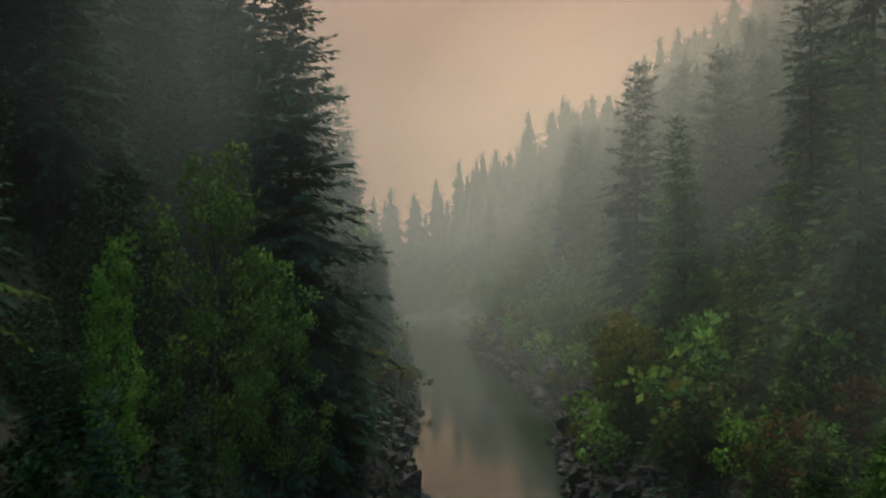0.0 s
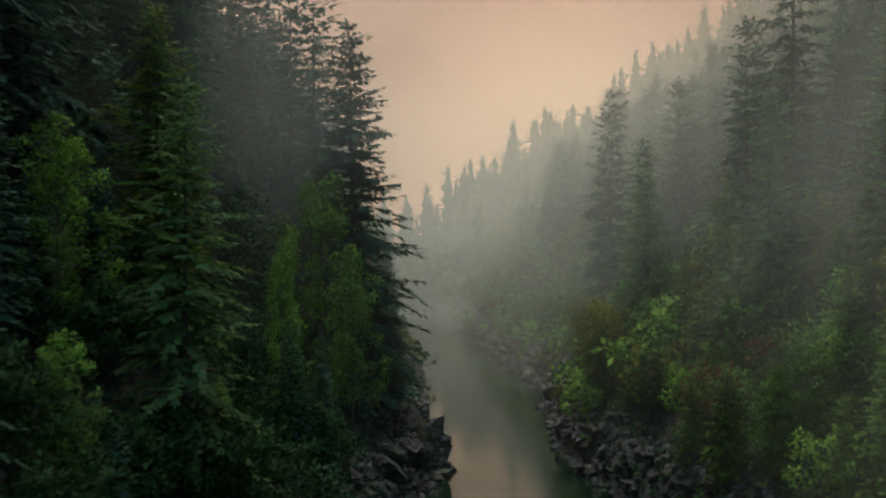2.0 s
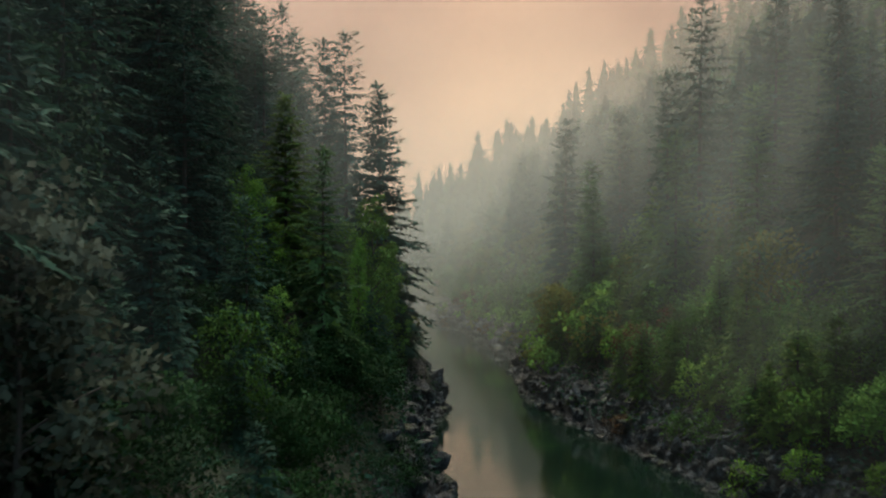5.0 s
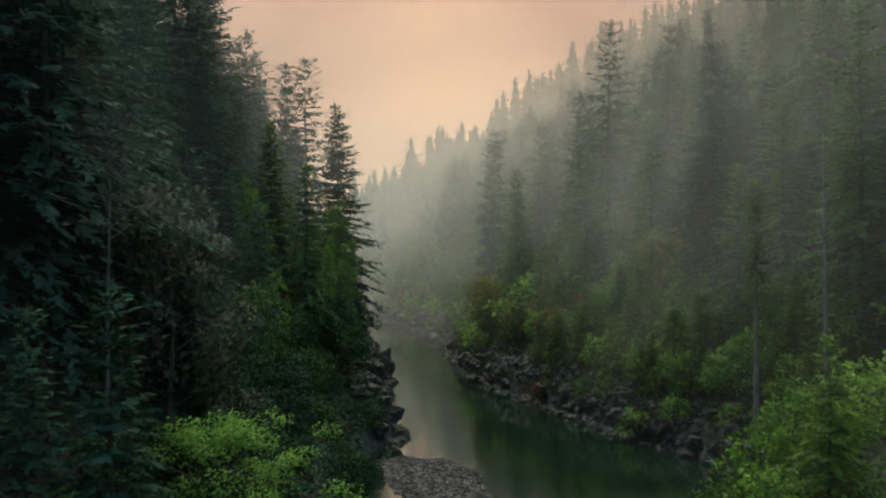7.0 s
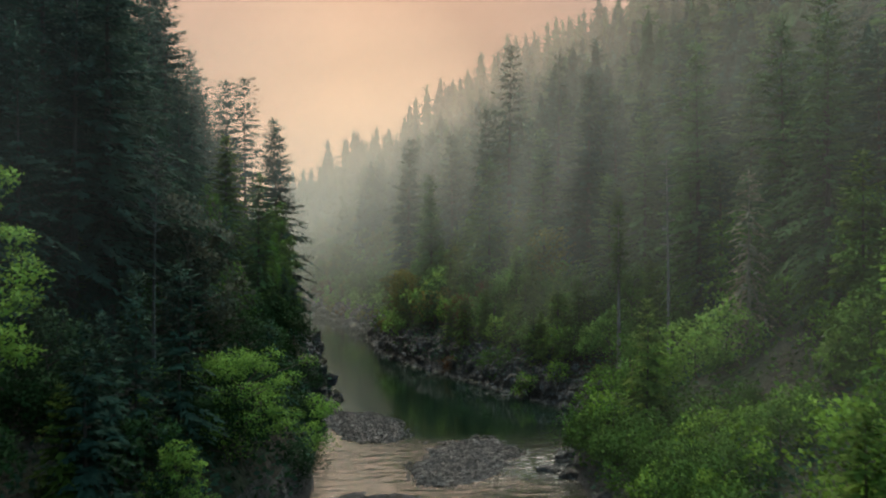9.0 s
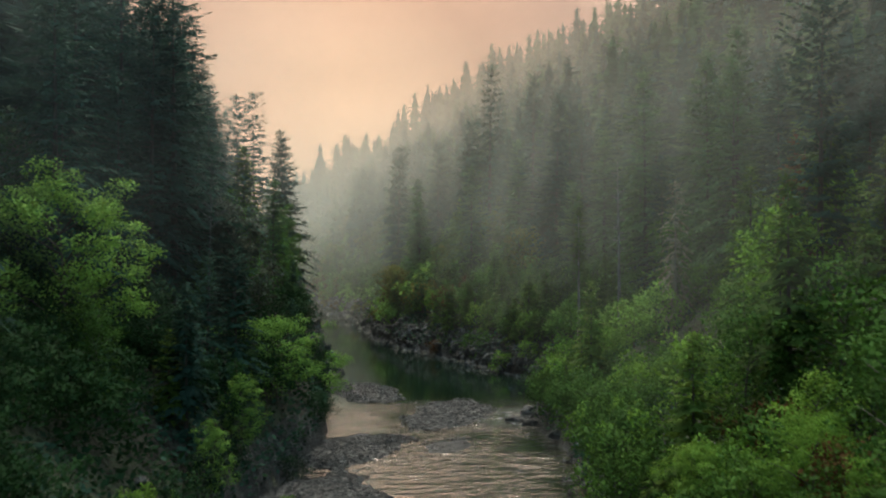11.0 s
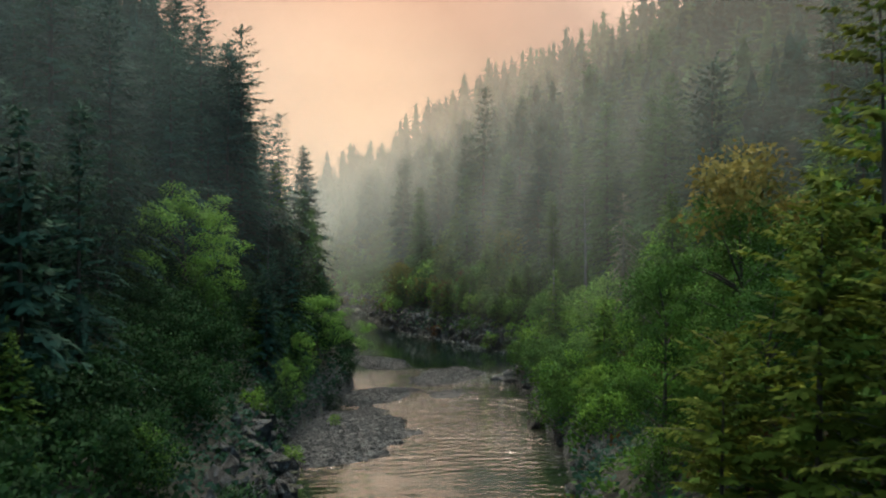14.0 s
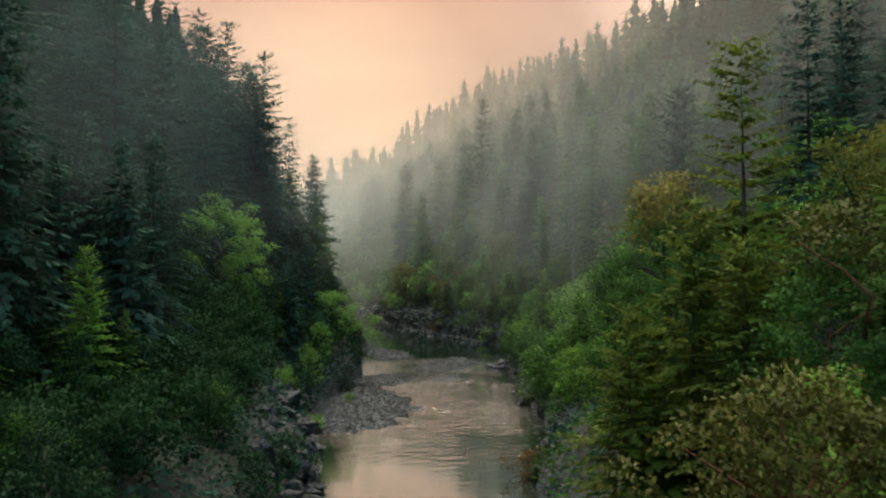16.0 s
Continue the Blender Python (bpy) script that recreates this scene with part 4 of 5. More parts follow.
# ---- trees that stand out ----
def top_tree(name, meshes, label, x, y, top, full, turn=0, z=None, wide=1.0):
    """A tree whose tip reaches the height top; full is the mesh's own height."""
    z = height(x, y) if z is None else z
    ob = tree(name, meshes, label, "tree", x, y, z, (top - z) / full, turn)
    ob.scale = (ob.scale.x * wide, ob.scale.y * wide, ob.scale.z)
    return ob


def dead_meshes(seed, h, limbs, reach, bare=0.35, up=0.5, wood=None):
    """(trunk mesh, twig mesh) of a leafless tree."""
    g = np.random.RandomState(seed)
    wood = wood or M_TWIG
    pieces, twigs = [], []
    bend = g.uniform(-0.03, 0.03, 2) * h
    line = [(bend[0] * t * t, bend[1] * t * t, h * t if t else -1.0) for t in (0, 0.25, 0.5, 0.75, 1.0)]
    pieces.append(tube(line, [0.007 * h + 0.03, 0.006 * h + 0.02, 0.0045 * h + 0.015, 0.003 * h + 0.012, 0.015], 7))
    for k in range(limbs):
        t = bare + (1 - bare) * (k + g.rand()) / limbs
        a, ln = k * 2.4 + g.uniform(-0.6, 0.6), reach * (1.1 - 0.6 * t) * g.uniform(0.5, 1.2)
        p = Vector((bend[0] * t * t, bend[1] * t * t, h * t))
        o = Vector((math.cos(a), math.sin(a), up * g.uniform(0.4, 1.3)))
        m, e = p + o * ln * 0.5 + Vector((0, 0, -0.05 * ln)), p + o * ln
        pieces.append(tube([p, m, e], [0.05 + 0.012 * ln, 0.035, 0.012], 4))
        for j in range(7):
            q = p + (e - p) * g.uniform(0.35, 1.0)
            d = Vector((g.normal(0, 1), g.normal(0, 1), g.uniform(-0.2, 1.2))).normalized() * ln * g.uniform(0.25, 0.5)
            twigs.append(tube([q, q + d * 0.5 + Vector((0, 0, 0.06 * ln)), q + d], [0.03, 0.02, 0.008], 3))
    return mesh("trunk", *joined(pieces), wood, True), mesh("twigs", *joined(twigs), wood)


def dead_tree(meshes, label, x, y, top, full, turn=0, tilt=0):
    z = height(x, y)
    ob = tagged(new("dead_tree"), label, "tree")
    ob.matrix_world = pose(x, y, z, tilt, 0, turn) @ Matrix.Scale((top - z) / full, 4)
    part("trunk", meshes[0], ob)
    tagged(part("branchwork", meshes[1], ob), kind="stuff")


# firs
top_tree("fir_tree", conifer_meshes(201, 32, 7.4, 50, 9, 0.44, 0.86, M_FIR, bare=0.04, thin=0.95, droop=0.42, top=0.8), "tall open-branched fir standing alone at the bank", -9.2, 63, 39.2, 32)
top_tree("fir_tree", conifer_meshes(202, 21, 5.4, 46, 8, 0.36, 0.6, M_YOUNG, bare=0.06, thin=0.9, top=0.7), "slender green fir with a pointed top", -17.2, 31.5, 33, 21)
top_tree("fir_tree", conifer_meshes(206, 18, 4.2, 40, 7, 0.36, 0.50, M_GREENFIR, bare=0.06, thin=0.85, top=0.7), "leafy green fir overhanging the steep bank", -13.6, 22, 27.6, 18)
top_tree("fir_tree", conifer_meshes(203, 34, 5.6, 50, 6, 0.7, 1.0, M_FIR, bare=0.06, thin=0.95, top=0.55), "tall columnar fir above the rocky bank", 23.4, 125.4, 43, 34)
top_tree("fir_tree", conifer_meshes(204, 32, 6.4, 50, 7, 0.5, 0.75, M_FIR, bare=0.1, thin=0.9, top=0.85), "very tall fir with a narrow spire", 32, 35, 43.3, 32)
top_tree("fir_tree", conifer_meshes(205, 20, 4.0, 36, 6, 0.40, 0.6, M_FIR, bare=0.25, thin=0.8, droop=0.2, top=0.25), "flat-topped dark fir on the slope", 21, -54, 36.4, 20)
top_tree("fir_tree", conifer_meshes(207, 18, 3.6, 42, 6, 0.45, 0.55, M_RUST, bare=0.15, thin=0.85), "dying fir with rust-brown needles", 26.5, -42, 28, 18)
top_tree("fir_tree", conifer_meshes(208, 22, 3.6, 24, 5, 0.22, 0.58, M_OLIVE, bare=0.35, thin=0.8, droop=0.35, top=0.3), "sparse yellow-green pine with tufted branches", -8.1, -121.5, 27.3, 22)
top_tree("fir_tree", conifer_meshes(209, 15, 4.6, 34, 7, 0.26, 0.5, M_OLIVE, bare=0.1, thin=0.9, droop=0.25, top=0.6), "bushy light green fir with layered boughs", -11.7, -123, 19.4, 15)
top_tree("fir_tree", conifer_meshes(210, 26, 5.4, 50, 6, 0.36, 0.55, M_FIR, bare=0.2, thin=0.8, top=0.7), "large dark fir above the bank", 4, -108, 33, 26)
top_tree("fir_tree", conifer_meshes(211, 27, 4.2, 36, 6, 0.45, 0.6, M_YOUNG, bare=0.5, thin=0.7, bark=M_TWIG), "slender fir with a long pale bare trunk", 26, 9, 25.5, 27, 40)
OLIVE = conifer_meshes(212, 15, 5.0, 36, 7, 0.26, 0.5, M_OLIVE, bare=0.04, thin=0.92, droop=0.3, top=0.55)
for x, y, top in ((-10.9, -126.6, 17.6), (-14.2, -121.5, 14.5), (-7.0, -131.0, 16.5)):
    top_tree("fir_tree", OLIVE, "bushy olive-green fir with layered boughs", x, y, top, 15, 60 * x)
# dead and lichen-hung trees
dead_tree(dead_meshes(221, 22, 16, 1.6, 0.5, 0.2), "bare pale dead trunk among the firs", 28.6, 1.5, 29, 22)
dead_tree(dead_meshes(222, 20, 12, 1.2, 0.5, 0.2), "thin bare pale dead trunk among the firs", 29.6, 3.5, 25, 20, 80)
dead_tree(dead_meshes(223, 16, 26, 2.4, 0.6, 0.6, M_GREYWOOD), "leafless grey tree with twiggy spreading branches", -22.6, -29, 25.7, 16, 0, 2)
top_tree("lichen_tree", conifer_meshes(224, 18, 2.9, 30, 6, 0.34, 0.46, M_MOSS, bare=0.06, thin=0.72, droop=1.0, bark=M_TWIG, top=0.42), "dying tree hung with pale grey lichen", 25, -22, 25, 18)
top_tree("lichen_tree", broad_meshes(225, 9, 2.6, 44, 80, 0.30, M_GREY, low=0.05), "grey-leaved lichen-covered tree on the slope", -20.5, -24, 22.6, 9.2)
# broad-leaved trees
NEAR_LEAF = [broad_meshes(240 + k, 9, 4.4, 52, 240, 0.175, (M_BRIGHT, M_LEAF)[k % 2], low=0.06, tight=0.85, flat=0.6) for k in range(3)]
TALL_LEAF = [broad_meshes(285, 9, 2.4, 92, 170, 0.105, M_LEAF, low=0.05, tight=0.75)]
SPREAD_LEAF = [broad_meshes(245 + k, 9, 5.0, 76, 170, 0.165, M_VIVID, low=0.05, tight=0.5, flat=0.7) for k in range(2)]
SLIM_LEAF = [broad_meshes(260 + k, 9, 2.2, 64, 105, 0.165, (M_BRIGHT, M_LEAF)[k % 2], low=0.05, tight=0.8) for k in range(3)]
SLIM_VIVID = [(t, mesh_copy(c, M_VIVID)) for t, c in SLIM_LEAF]
for label, kinds, k, x, y, top, *wide in (("spreading bright green tree at the gravel bar", SPREAD_LEAF, 1, -17.0, -33, 12.4, 1.25), ("light green tree among dark firs", SPREAD_LEAF, 0, -31.9, -53, 22.8, 1.1),
                                   ("slender bright green tree beside the gravel bar", SLIM_VIVID, 0, -20.4, -47, 9.2, 1.0), ("slender bright green tree beside the gravel bar", SLIM_VIVID, 2, -22.6, -57, 7.4, 1.0), ("low bright green tree beside the gravel bar", SLIM_VIVID, 0, -24.6, -65, 5.2, 0.8), ("green leafy tree on the shaded bank", SLIM_LEAF, 1, -29.0, -60, 14.5, 0.9),
                                   ("dark green tree over the run", TALL_LEAF, 0, -6.0, -100, 17.5),
                                   ("bright green alder by the water", NEAR_LEAF, 0, 1.2, -74, 8.2), ("bright green alder by the water", NEAR_LEAF, 2, 3.0, -81, 10.6),
                                   ("bright green alder by the water", SLIM_LEAF, 0, 0.6, -88, 10.2), ("dark green leafy tree on the bank", SLIM_LEAF, 1, 3.5, -93, 12),
                                   ("dark green leafy tree on the bank", TALL_LEAF, 0, -3.5, -101, 11),
                                   ("bright green alder by the water", NEAR_LEAF, 1, 9.5, -60, 9.0), ("green alder leaning to the river", NEAR_LEAF, 1, 18.0, -35, 9.0),
                                   ("bright green tree on the steep bank", SLIM_VIVID, 0, -11.2, 35, 21.2, 0.42), ("green tree on the steep bank", SLIM_LEAF, 1, -10.2, 46, 25.5, 0.62),
                                   ("bright green tree on the steep bank", SLIM_VIVID, 2, -8.8, 56, 19.5, 0.75), ("bright green tree on the steep bank", SLIM_VIVID, 0, -16.4, 15, 17.5, 0.7), ("olive-green leafy tree on the steep slope", SLIM_LEAF, 2, -19.3, 23, 26.0, 0.8), ("bright green tree low on the steep bank", SLIM_VIVID, 2, -12.8, 25, 14.4, 0.8), ("bright green tree leaning over the gorge", SLIM_VIVID, 0, -10.0, 64, 17.5, 0.9), ("bright green tree above the outcrop", SLIM_VIVID, 2, -12.2, 31, 12.5, 0.9)):
    top_tree("broadleaf_tree", kinds[k], label, x, y, top, 9.1, 37 * k + 11 * x, wide=wide[0] if wide else 1.0)
for x, y, top, k in ((-9.6, 27, 10.5, 0), (-14.8, 27, 17.0, 3), (-17.5, 24, 18.5, 4), (-10.2, 31, 16.4, 1), (-8.8, 33.5, 14.2, 2), (-12.8, 33, 17.6, 0), (-9.4, 39, 15.0, 3)):
    top_tree("fir_tree", FIRS_MID[k], "half-grown dark green fir on the steep bank", x, y, top, 24 + 2 * k, 50 * k)
for x, y, top, k in ((2.6, -97, 19, 1), (0.5, -104.5, 16.5, 2), (6.5, -90, 20, 0)):
    top_tree("fir_tree", FIRS[k], "dark green fir with drooping branches by the run", x, y, top, 24 + 2 * k, 70 * k)
for x, y, top, k in ((-20.6, -39, 18.2, 0), (-22.8, -42, 17.5, 1), (-25.0, -35, 16, 3), (-26.5, -44, 15.5, 4), (-23.5, -22, 17, 2)):
    top_tree("fir_tree", FIRS_MID[k], "half-grown dark green fir on the shaded slope", x, y, top, 24 + 2 * k, 50 * k)
for x, y, size, k in ((-2.2, -98.5, 1.3, 2), (-6.4, -101, 0.7, 1), (-5.0, -103, 0.8, 0), (-8.0, -103.5, 0.6, 2), (-4.0, -99.5, 0.8, 1), (7.3, -50, 0.9, 1), (9.6, -47, 1.0, 0), (11.5, -43, 0.9, 2), (9.0, -42.5, 0.8, 1), (13.5, -38, 1.0, 1), (16.2, -33, 1.0, 0), (6.6, -54, 0.9, 2), (12.6, -48, 1.1, 2), (-3.4, -114.5, 1.4, 2), (-1.0, -111.5, 1.5, 0), (-6.2, -118, 1.3, 2), (-17.7, -52.8, 0.34, 1), (-23.4, -69, 0.6, 1), (-26.2, -70, 0.6, 1)):
    tree("shrub", BUSH[k], SHRUB_WORDS[BUSH[k][1].materials[0].name], "shrub", x, y, scale=size, turn=70 * x, group="riverbank shrubs")
for x, y, size, k in ((-22, 26, 0.42, 0), (-24.5, 33, 0.5, 1), (-20.5, 19, 0.38, 2), (-26, 24, 0.5, 3), (-23, 39, 0.45, 4), (-20, 12, 0.36, 0), (-18.5, 26, 0.3, 1), (-19.8, 37, 0.36, 2), (-22.5, 15, 0.42, 3)):
    tree("fir_tree", FIRS_MID[k], "half-grown dark green fir on the steep bank", "tree", x, y, scale=size, turn=50 * x, group="firs on the slopes")
top_tree("broadleaf_tree", conifer_meshes(246, 11, 3.0, 36, 7, 0.26, 0.36, M_BRIGHT, bare=0.04, thin=0.9, droop=0.2, top=0.7), "young green tree with layered leaves", -39.8, -107, 17.3, 11)
MADRONE = [broad_meshes(250, 10, 3.4, 230, 100, 0.15, M_MADRONE, bark=M_RED, low=0.15, tight=0.5)]
top_tree("madrone_tree", MADRONE[0], "madrone with olive and tan leaf clusters", -20.2, -145.4, 14.4, 10.2, 20)
red = top_tree("madrone_tree", (broad_meshes(270, 9, 2.2, 8, 40, 0.2, M_LEAF, bark=M_RED, low=0.4)[0], SLIM_LEAF[1][1]), "madrone with tan leaf clusters and red bare branches", -12.2, -134.5, 17.6, 9.1, 140)
part("new_leaves", broad_meshes(259, 2.6, 1.7, 22, 60, 0.17, M_MADRONE, low=0.2)[1], red, "tan leaf clusters").location = (-0.2, 0.2, 7.2)
back = red.matrix_basis.inverted()
limb = [back @ Vector(p) for p in ((-14.3, -135.8, 17.3), (-13.6, -136.2, 16.7), (-12.9, -136.1, 16.4), (-11.9, -136.3, 15.5), (-11.4, -135.2, 14.0))]
part("bare_branch", mesh("bare_branch", *tube(limb, [0.012, 0.025, 0.04, 0.06, 0.08], 6), M_RED, True), red, "bare red branch")
oak = top_tree("oak_tree", TALL_LEAF[0], "green tanoak with orange-tan new leaves on top", -6.6, -109, 20.4, 9.1, 200)
part("new_leaves", broad_meshes(258, 2.8, 2.0, 26, 60, 0.20, M_TAN, low=0.2)[1], oak, "orange-tan new leaves").location = (0.2, 0.3, 6.9)
top_tree("broadleaf_tree", broad_meshes(255, 9, 2.6, 60, 110, 0.15, M_YELLOW, low=0.3, tight=0.7), "yellow-green spreading tree above the bank", -4.5, -126, 22.6, 9.1, 60)
top_tree("broadleaf_tree", TALL_LEAF[0], "green leafy tree above the bank", -8.5, -115, 16.5, 9.1, 60)
top_tree("broadleaf_tree", SLIM_LEAF[0], "green leafy tree above the bank", -15, -138, 13.5, 9.1, 160)


# ---- rocks ----
def boulder_mesh(seed, cuts=9, sub=2, flat=0.75, mat=None):
    """An angular boulder: a ball broken along random planes, then roughened."""
    g = np.random.RandomState(seed)
    bm = bmesh.new()
    bmesh.ops.create_icosphere(bm, subdivisions=sub + 1, radius=1.0)
    planes = [(Vector(unit(g.normal(0, 1, 3))), g.uniform(0.34, 0.72)) for _ in range(cuts)]
    for v in bm.verts:
        for nrm, dist in planes:
            over = v.co.dot(nrm) - dist
            if over > 0:
                v.co -= nrm * over
        v.co += v.co.normalized() * noise.fractal(v.co * 2.6 + Vector((seed, 0, 0)), 0.8, 2.0, 4) * 0.10
        v.co.z *= flat
    me = bpy.data.meshes.new("boulder")
    bm.to_mesh(me)
    bm.free()
    me.materials.append(mat or M_ROCK)
    return me


BOULDERS = [boulder_mesh(400 + k, 13 + k % 5, 2, 0.75 + 0.15 * (k % 3)) for k in range(7)]


def boulder(x, y, z, size, turn, lean=0.0, data=None, label="dark angular boulder at the water's edge", group="bank boulders", wide=1.0):
    ob = tagged(new("boulder", data), label, "rock", group)
    ob.matrix_world = pose(x, y, z, lean, lean * 0.6, turn) @ Matrix.Diagonal((size * wide, size, size, 1))
    return ob


def bank_rocks():
    g = np.random.RandomState(17)
    for side, spans in ((-1, ((-100, -64, 1.0), (24, 84, 1.5), (84, 200, 1.1))), (1, ((-95, -20, 0.6), (20, 48, 0.8), (48, 130, 1.35), (130, 245, 1.5)))):
        for lo, hi, big in spans:
            y = lo
            while y < hi:
                for row in range(2):
                    s = big * (0.6 + 1.2 * g.rand() ** 2) * (1.0 if row == 0 else 1.2)
                    d = (-0.4 if row == 0 else 1.7) + g.uniform(-0.5, 0.7)
                    x = float(left_x(y)) - d if side < 0 else float(right_x(y)) + d
                    yy = y + g.uniform(-0.9, 0.9)
                    z = max(height(x, yy), -0.3)
                    boulder(x, yy, z - 0.15 * s, s, g.uniform(0, 360), g.uniform(-18, 18), BOULDERS[g.randint(7)])
                y += big * g.uniform(2.1, 3.4)


bank_rocks()


def rubble():
    """Broken bedrock along both banks, too much to count, as one mesh."""
    g = np.random.RandomState(29)
    bm = bmesh.new()
    bmesh.ops.create_icosphere(bm, subdivisions=1, radius=1.0)
    base = np.array([v.co[:] for v in bm.verts])
    tri = np.array([[v.index for v in f.verts] for f in bm.faces])
    bm.free()
    n = 4700
    side = g.rand(n) < 0.42
    y = np.where(side, g.choice([0, 1], n, p=[0.2, 0.8]) * g.uniform(22, 200, n), g.uniform(-14, 245, n))
    y = np.where(side & (y == 0), g.uniform(-102, -64, n), y)
    d = -0.8 + 4.0 * g.rand(n) ** 1.7
    x = np.where(side, left_x(y) - d, right_x(y) + d)
    z = np.maximum(ground(x, y), -0.1)
    size = 0.22 + 0.75 * g.rand(n) ** 2.5
    axes = size[:, None] * g.uniform(0.6, 1.5, (n, 3))
    shape = base[None] * axes[:, None] * g.uniform(0.55, 1.25, (n, len(base), 1))
    a = g.uniform(0, 6.28, n)
    vx = shape[..., 0] * np.cos(a)[:, None] - shape[..., 1] * np.sin(a)[:, None] + x[:, None]
    vy = shape[..., 0] * np.sin(a)[:, None] + shape[..., 1] * np.cos(a)[:, None] + y[:, None]
    v = np.stack([vx, vy, shape[..., 2] + z[:, None]], -1).reshape(-1, 3)
    f = (tri[None] + (np.arange(n) * len(base))[:, None, None]).reshape(-1, 3)
    tagged(new("rock_rubble", mesh("rock_rubble", v, f, M_ROCK)), "broken dark bedrock along the river banks", "rock", kind="stuff")


rubble()
BIG_ROCK = boulder_mesh(430, 16, 3, 0.8, M_OUTCROP)
BIG_MOSSY = boulder_mesh(431, 12, 3, 0.95, M_MOSSROCK)
for x, y, z, s, t, w in ((-2.9, 71.5, 0.8, 3.4, 20, 1.0), (-5.6, 69, 2.0, 3.8, 130, 1.0), (-4.6, 77, 0.8, 3.2, 250, 1.0), (-6.6, 75, 3.0, 3.6, 310, 1.0), (-5.8, 56, 0.8, 3.0, 70, 1.1), (-7.6, 60, 2.4, 3.4, 190, 1.1), (-5.8, 48, 0.4, 2.6, 10, 1.1), (-5.0, 98, 1.0, 3.2, 90, 1.0), (-6.4, 104, 2.0, 3.6, 30, 1.0),
                         (-5.6, 128, 1.0, 4.0, 40, 1.0), (-6.0, 118, 1.0, 3.6, 180, 1.0), (-28.5, -92, 0.8, 2.8, 15, 1.2), (-30.6, -89, 1.6, 3.2, 95, 1.1), (-27.4, -87, 0.3, 2.3, 170, 1.2), (-29.8, -96, 0.8, 2.6, 240, 1.2), (-27.5, -78, 0.4, 3.4, 60, 1.3), (-30.5, -84, 0.5, 3.6, 200, 1.2), (-25.5, -72, 0.2, 2.6, 300, 1.3)):
    boulder(x, y, z, s, t, 6, BIG_ROCK, "massive dark fractured rock outcrop in the river", "outcrops", w)
boulder(-6.6, -93, 0.6, 4.6, 30, 10, BIG_MOSSY, "large rock covered in rusty moss", "mossy rocks")
boulder(1.8, -54.5, 0.2, 1.9, 80, -6, BIG_MOSSY, "low brown mossy rock in the run", "mossy rocks", 1.5)
SMOOTH = boulder_mesh(432, 5, 3, 0.55, M_COBBLE)
for x, y, s, t in ((14.6, -13.0, 2.1, 10), (12.0, -12.4, 1.5, 80), (11.4, -16.6, 1.4, 140), (13.2, -17.5, 1.7, 220), (8.8, -17.8, 0.9, 20), (9.8, -20.2, 1.1, 60)):
    boulder(x, y, 0.1, s, t, 4, SMOOTH, "smooth grey boulder in the rapid", "rapid boulders", 1.3)


def cobbles():
    """River cobbles on the gravel bars, too many to count, as one mesh."""
    g = np.random.RandomState(23)
    bm = bmesh.new()
    bmesh.ops.create_icosphere(bm, subdivisions=1, radius=1.0)
    base = np.array([v.co[:] for v in bm.verts])
    tri = np.array([[v.index for v in f.verts] for f in bm.faces])
    bm.free()
    pts = []
    for i, (cx, cy, ax, ay, turn, h) in enumerate(BARS):
        c, s = math.cos(radians(turn)), math.sin(radians(turn))
        k = int(ax * ay * (44, 44, 50, 50, 8, 2.5, 50)[i])
        u, v = g.uniform(-1.12, 1.12, k) * ax, g.uniform(-1.12, 1.12, k) * ay
        x, y = cx + u * c - v * s, cy + u * s + v * c
        pts.append(np.stack([x, y, np.where(i == 5, 2.6, 1.0) * np.ones(k)], 1))
    pts = np.concatenate(pts)
    z = ground(pts[:, 0], pts[:, 1])
    ok = (z > -0.12) & (z < 2.6) & (pts[:, 0] > left_x(pts[:, 1]) - 1) & (pts[:, 0] < right_x(pts[:, 1]) + 1)
    pts, z = pts[ok], z[ok]
    n = len(pts)
    size = 0.07 + 0.17 * g.rand(n) ** 4
    size *= pts[:, 2]
    axes = size[:, None] * g.uniform([0.8, 0.7, 0.4], [1.4, 1.1, 0.7], (n, 3))
    a = g.uniform(0, 6.28, n)
    shape = base[None] * axes[:, None] * g.uniform(0.85, 1.15, (n, len(base), 1))
    x = shape[..., 0] * np.cos(a)[:, None] - shape[..., 1] * np.sin(a)[:, None] + pts[:, :1]
    y = shape[..., 0] * np.sin(a)[:, None] + shape[..., 1] * np.cos(a)[:, None] + pts[:, 1:2]
    v = np.stack([x, y, shape[..., 2] + z[:, None] + 0.02], -1).reshape(-1, 3)
    f = (tri[None] + (np.arange(n) * len(base))[:, None, None]).reshape(-1, 3)
    tagged(new("gravel", mesh("gravel", v, f, M_COBBLE)), "grey rounded cobbles of the gravel bars", "gravel", kind="stuff")


cobbles()


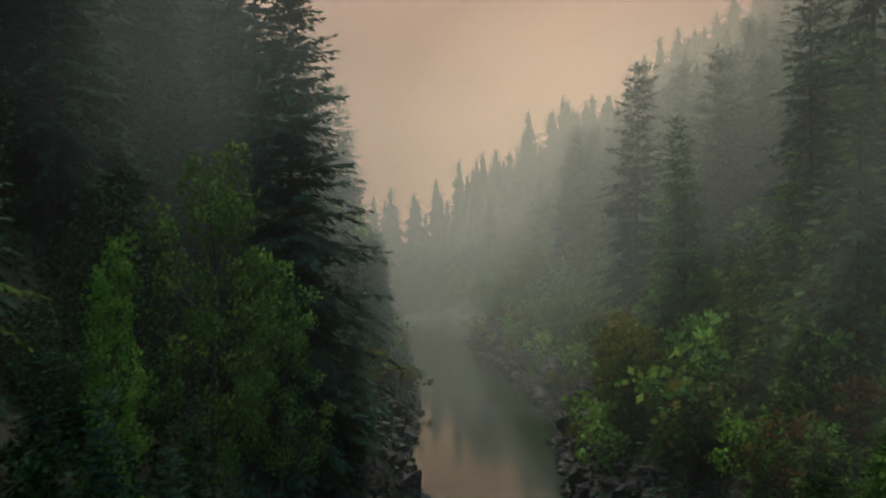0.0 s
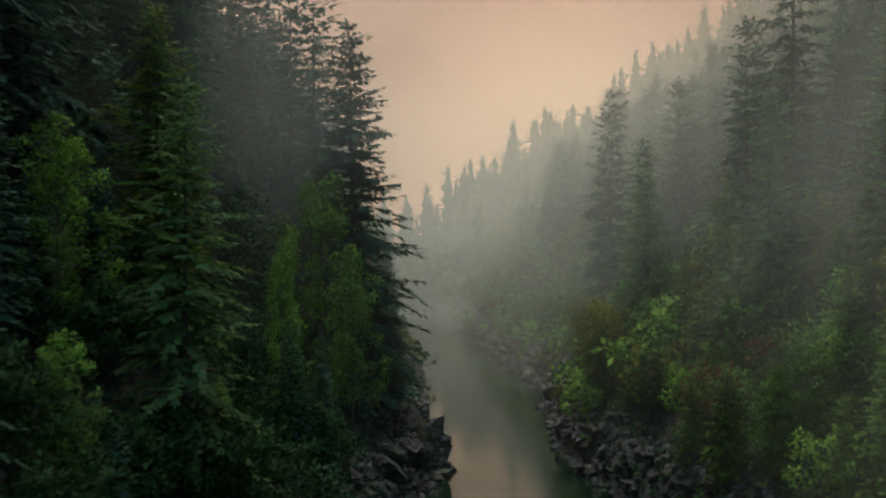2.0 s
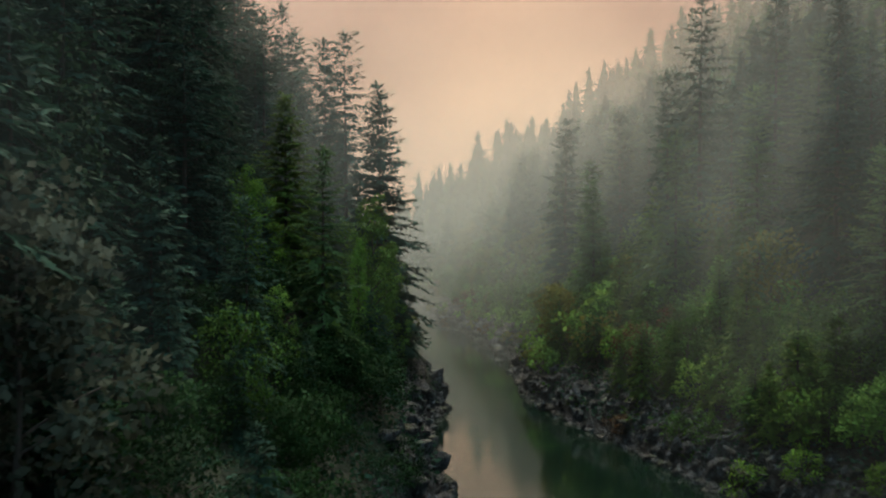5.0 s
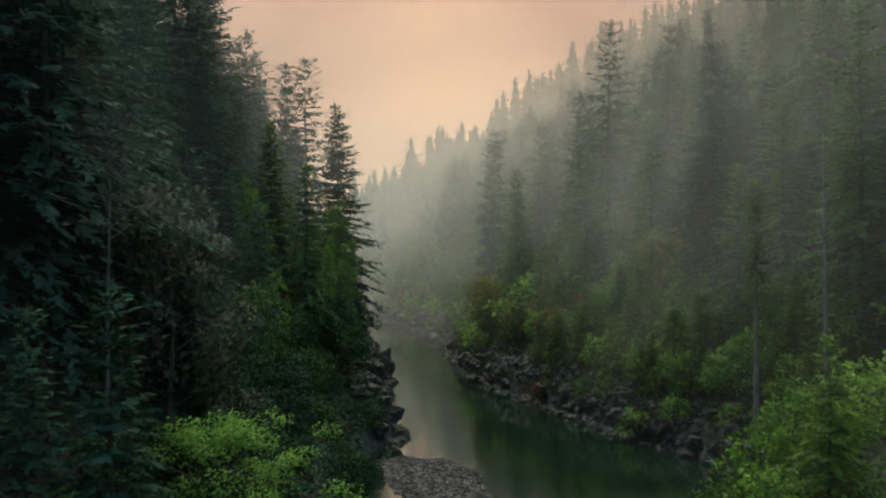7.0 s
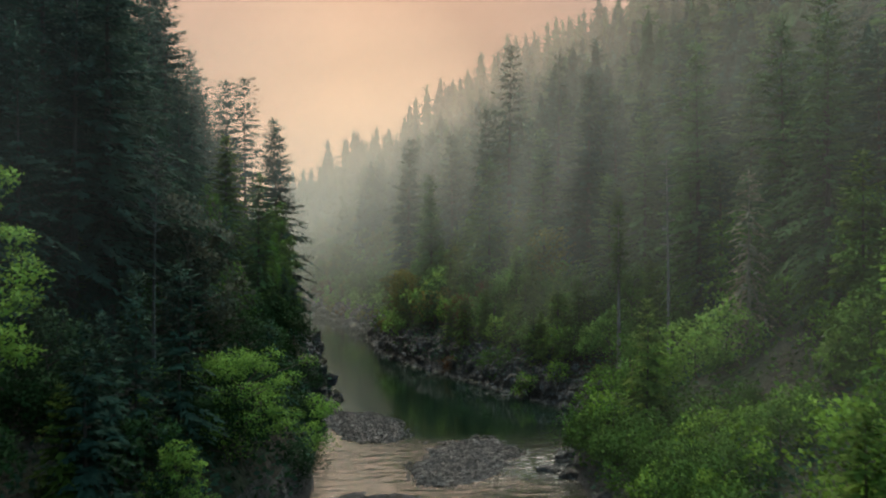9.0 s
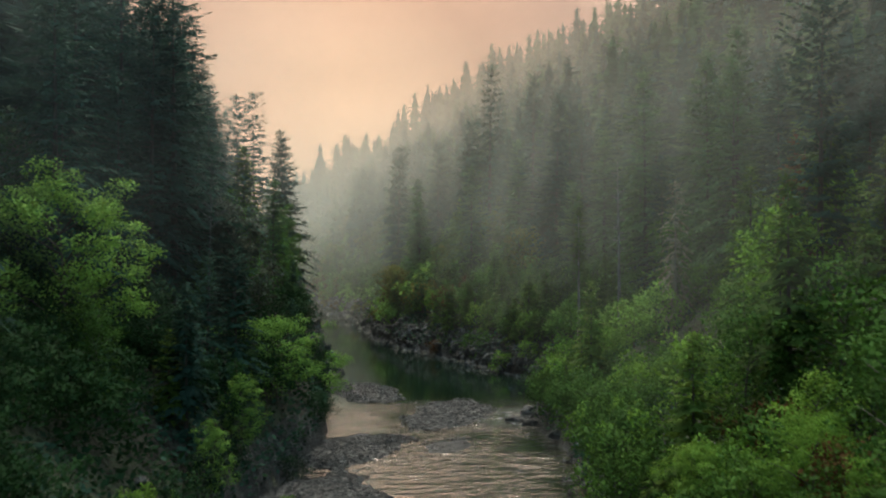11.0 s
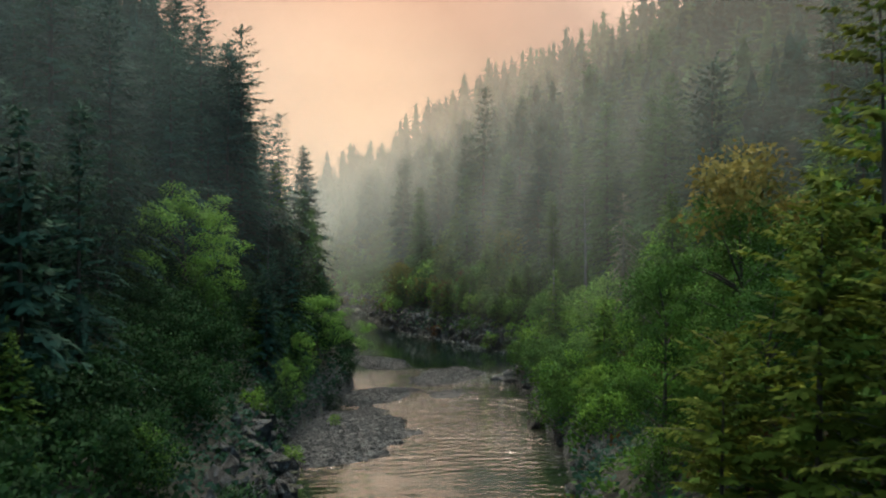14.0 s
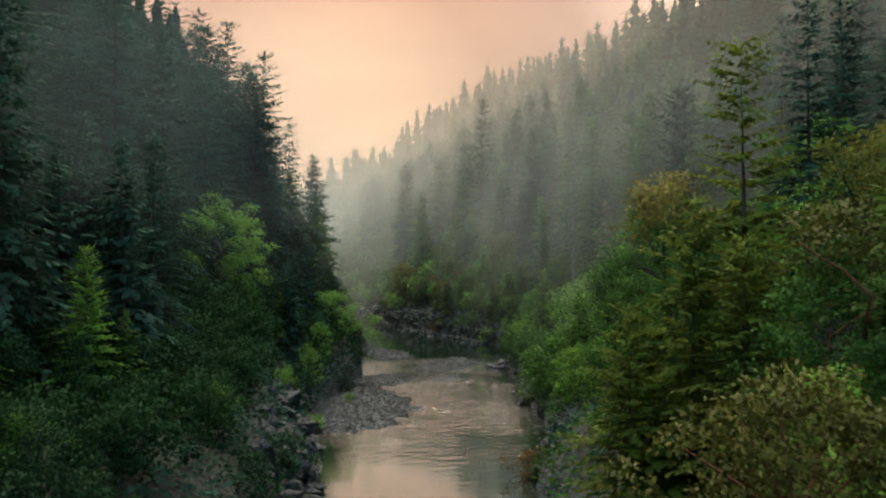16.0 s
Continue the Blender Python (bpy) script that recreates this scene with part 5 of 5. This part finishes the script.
def undergrowth():
    """Ferns, brambles and low brush on the slopes near the river, uncountable, as one mesh."""
    g = np.random.RandomState(31)
    k = 84000
    side = g.rand(k) < 0.56
    y = g.uniform(-140, 150, k)
    d = 0.2 + 24 * g.rand(k) ** 1.4
    x = np.where(side, left_x(y) - d, right_x(y) + d)
    z = ground(x, y)
    n = unit(g.normal(0, 0.7, (k, 3)) + np.array([0, 0, 1.0]))
    u = unit(np.stack([g.normal(0, 1, k), g.normal(0, 1, k), g.uniform(-0.2, 0.9, k)], 1))
    size = g.uniform(0.28, 0.66, (k, 1))
    c = np.stack([x, y, z + g.uniform(0, 0.55, k)], 1)
    v, f = kites(c, u * size, unit(np.cross(u, n)) * size * 0.6)
    me = mesh("undergrowth", v, f, [M_LEAF, M_FIR, M_RUST, M_YOUNG, M_SHADE_LEAF])
    # left-bank undergrowth gets the darker materials, its shade painted in as colour
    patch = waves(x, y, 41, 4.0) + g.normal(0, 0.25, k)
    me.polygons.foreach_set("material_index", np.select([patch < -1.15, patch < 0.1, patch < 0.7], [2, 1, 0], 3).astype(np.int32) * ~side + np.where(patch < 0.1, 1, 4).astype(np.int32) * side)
    tagged(new("undergrowth", me), "ferns and low brush covering the slopes", "undergrowth", kind="stuff")


undergrowth()


# ---- mist: thin drifts hanging across the valley ----
def mist_drift(y, seed, mat, x0=-190, x1=260, tall=150):
    xs, zs = np.linspace(x0, x1, 70), np.linspace(0.15, tall, 26)
    X, Z = np.meshgrid(xs, zs)
    wave = waves(X.ravel(), Z.ravel() * 2.0, seed, 14.0) * 10
    Y = y - 0.45 * Z + wave.reshape(X.shape)
    v = np.stack([X, Y, Z], -1).reshape(-1, 3)
    i = np.arange(len(zs) - 1)[:, None] * len(xs) + np.arange(len(xs) - 1)[None]
    f = np.stack([i, i + 1, i + len(xs) + 1, i + len(xs)], -1).reshape(-1, 4)
    tagged(new("mist", mesh("mist", v, f, mat, True)), "thin drifting mist across the valley", "mist", kind="stuff")


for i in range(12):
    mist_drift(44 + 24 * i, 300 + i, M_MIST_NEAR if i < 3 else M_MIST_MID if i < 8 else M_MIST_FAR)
for i in range(8):
    mist_drift(72 + 26 * i, 360 + i, M_MIST_HEART if i > 1 else M_MIST_SLOPE, -26, 60 + 4 * i, 110)
for i in range(3):
    y = 66 - 20 * i
    mist_drift(y, 350 + i, M_MIST_WISP, 2.5 + 0.19 * y, 84 + 0.3 * y, 100)
for i in range(5):
    y = 20 - 22 * i
    mist_drift(y, 330 + i, M_MIST_SLOPE, 6 + 0.20 * y, 170, 120)
for y, edge in ((-14, -11), (-42, -17), (-74, -26)):
    mist_drift(y, 500 + y, M_MIST_SHADE, -135 + 0.1 * y, edge, 110)
for y in (72, 88):
    mist_drift(y, 500 + y, M_MIST_GORGE, -75, 2, 120)
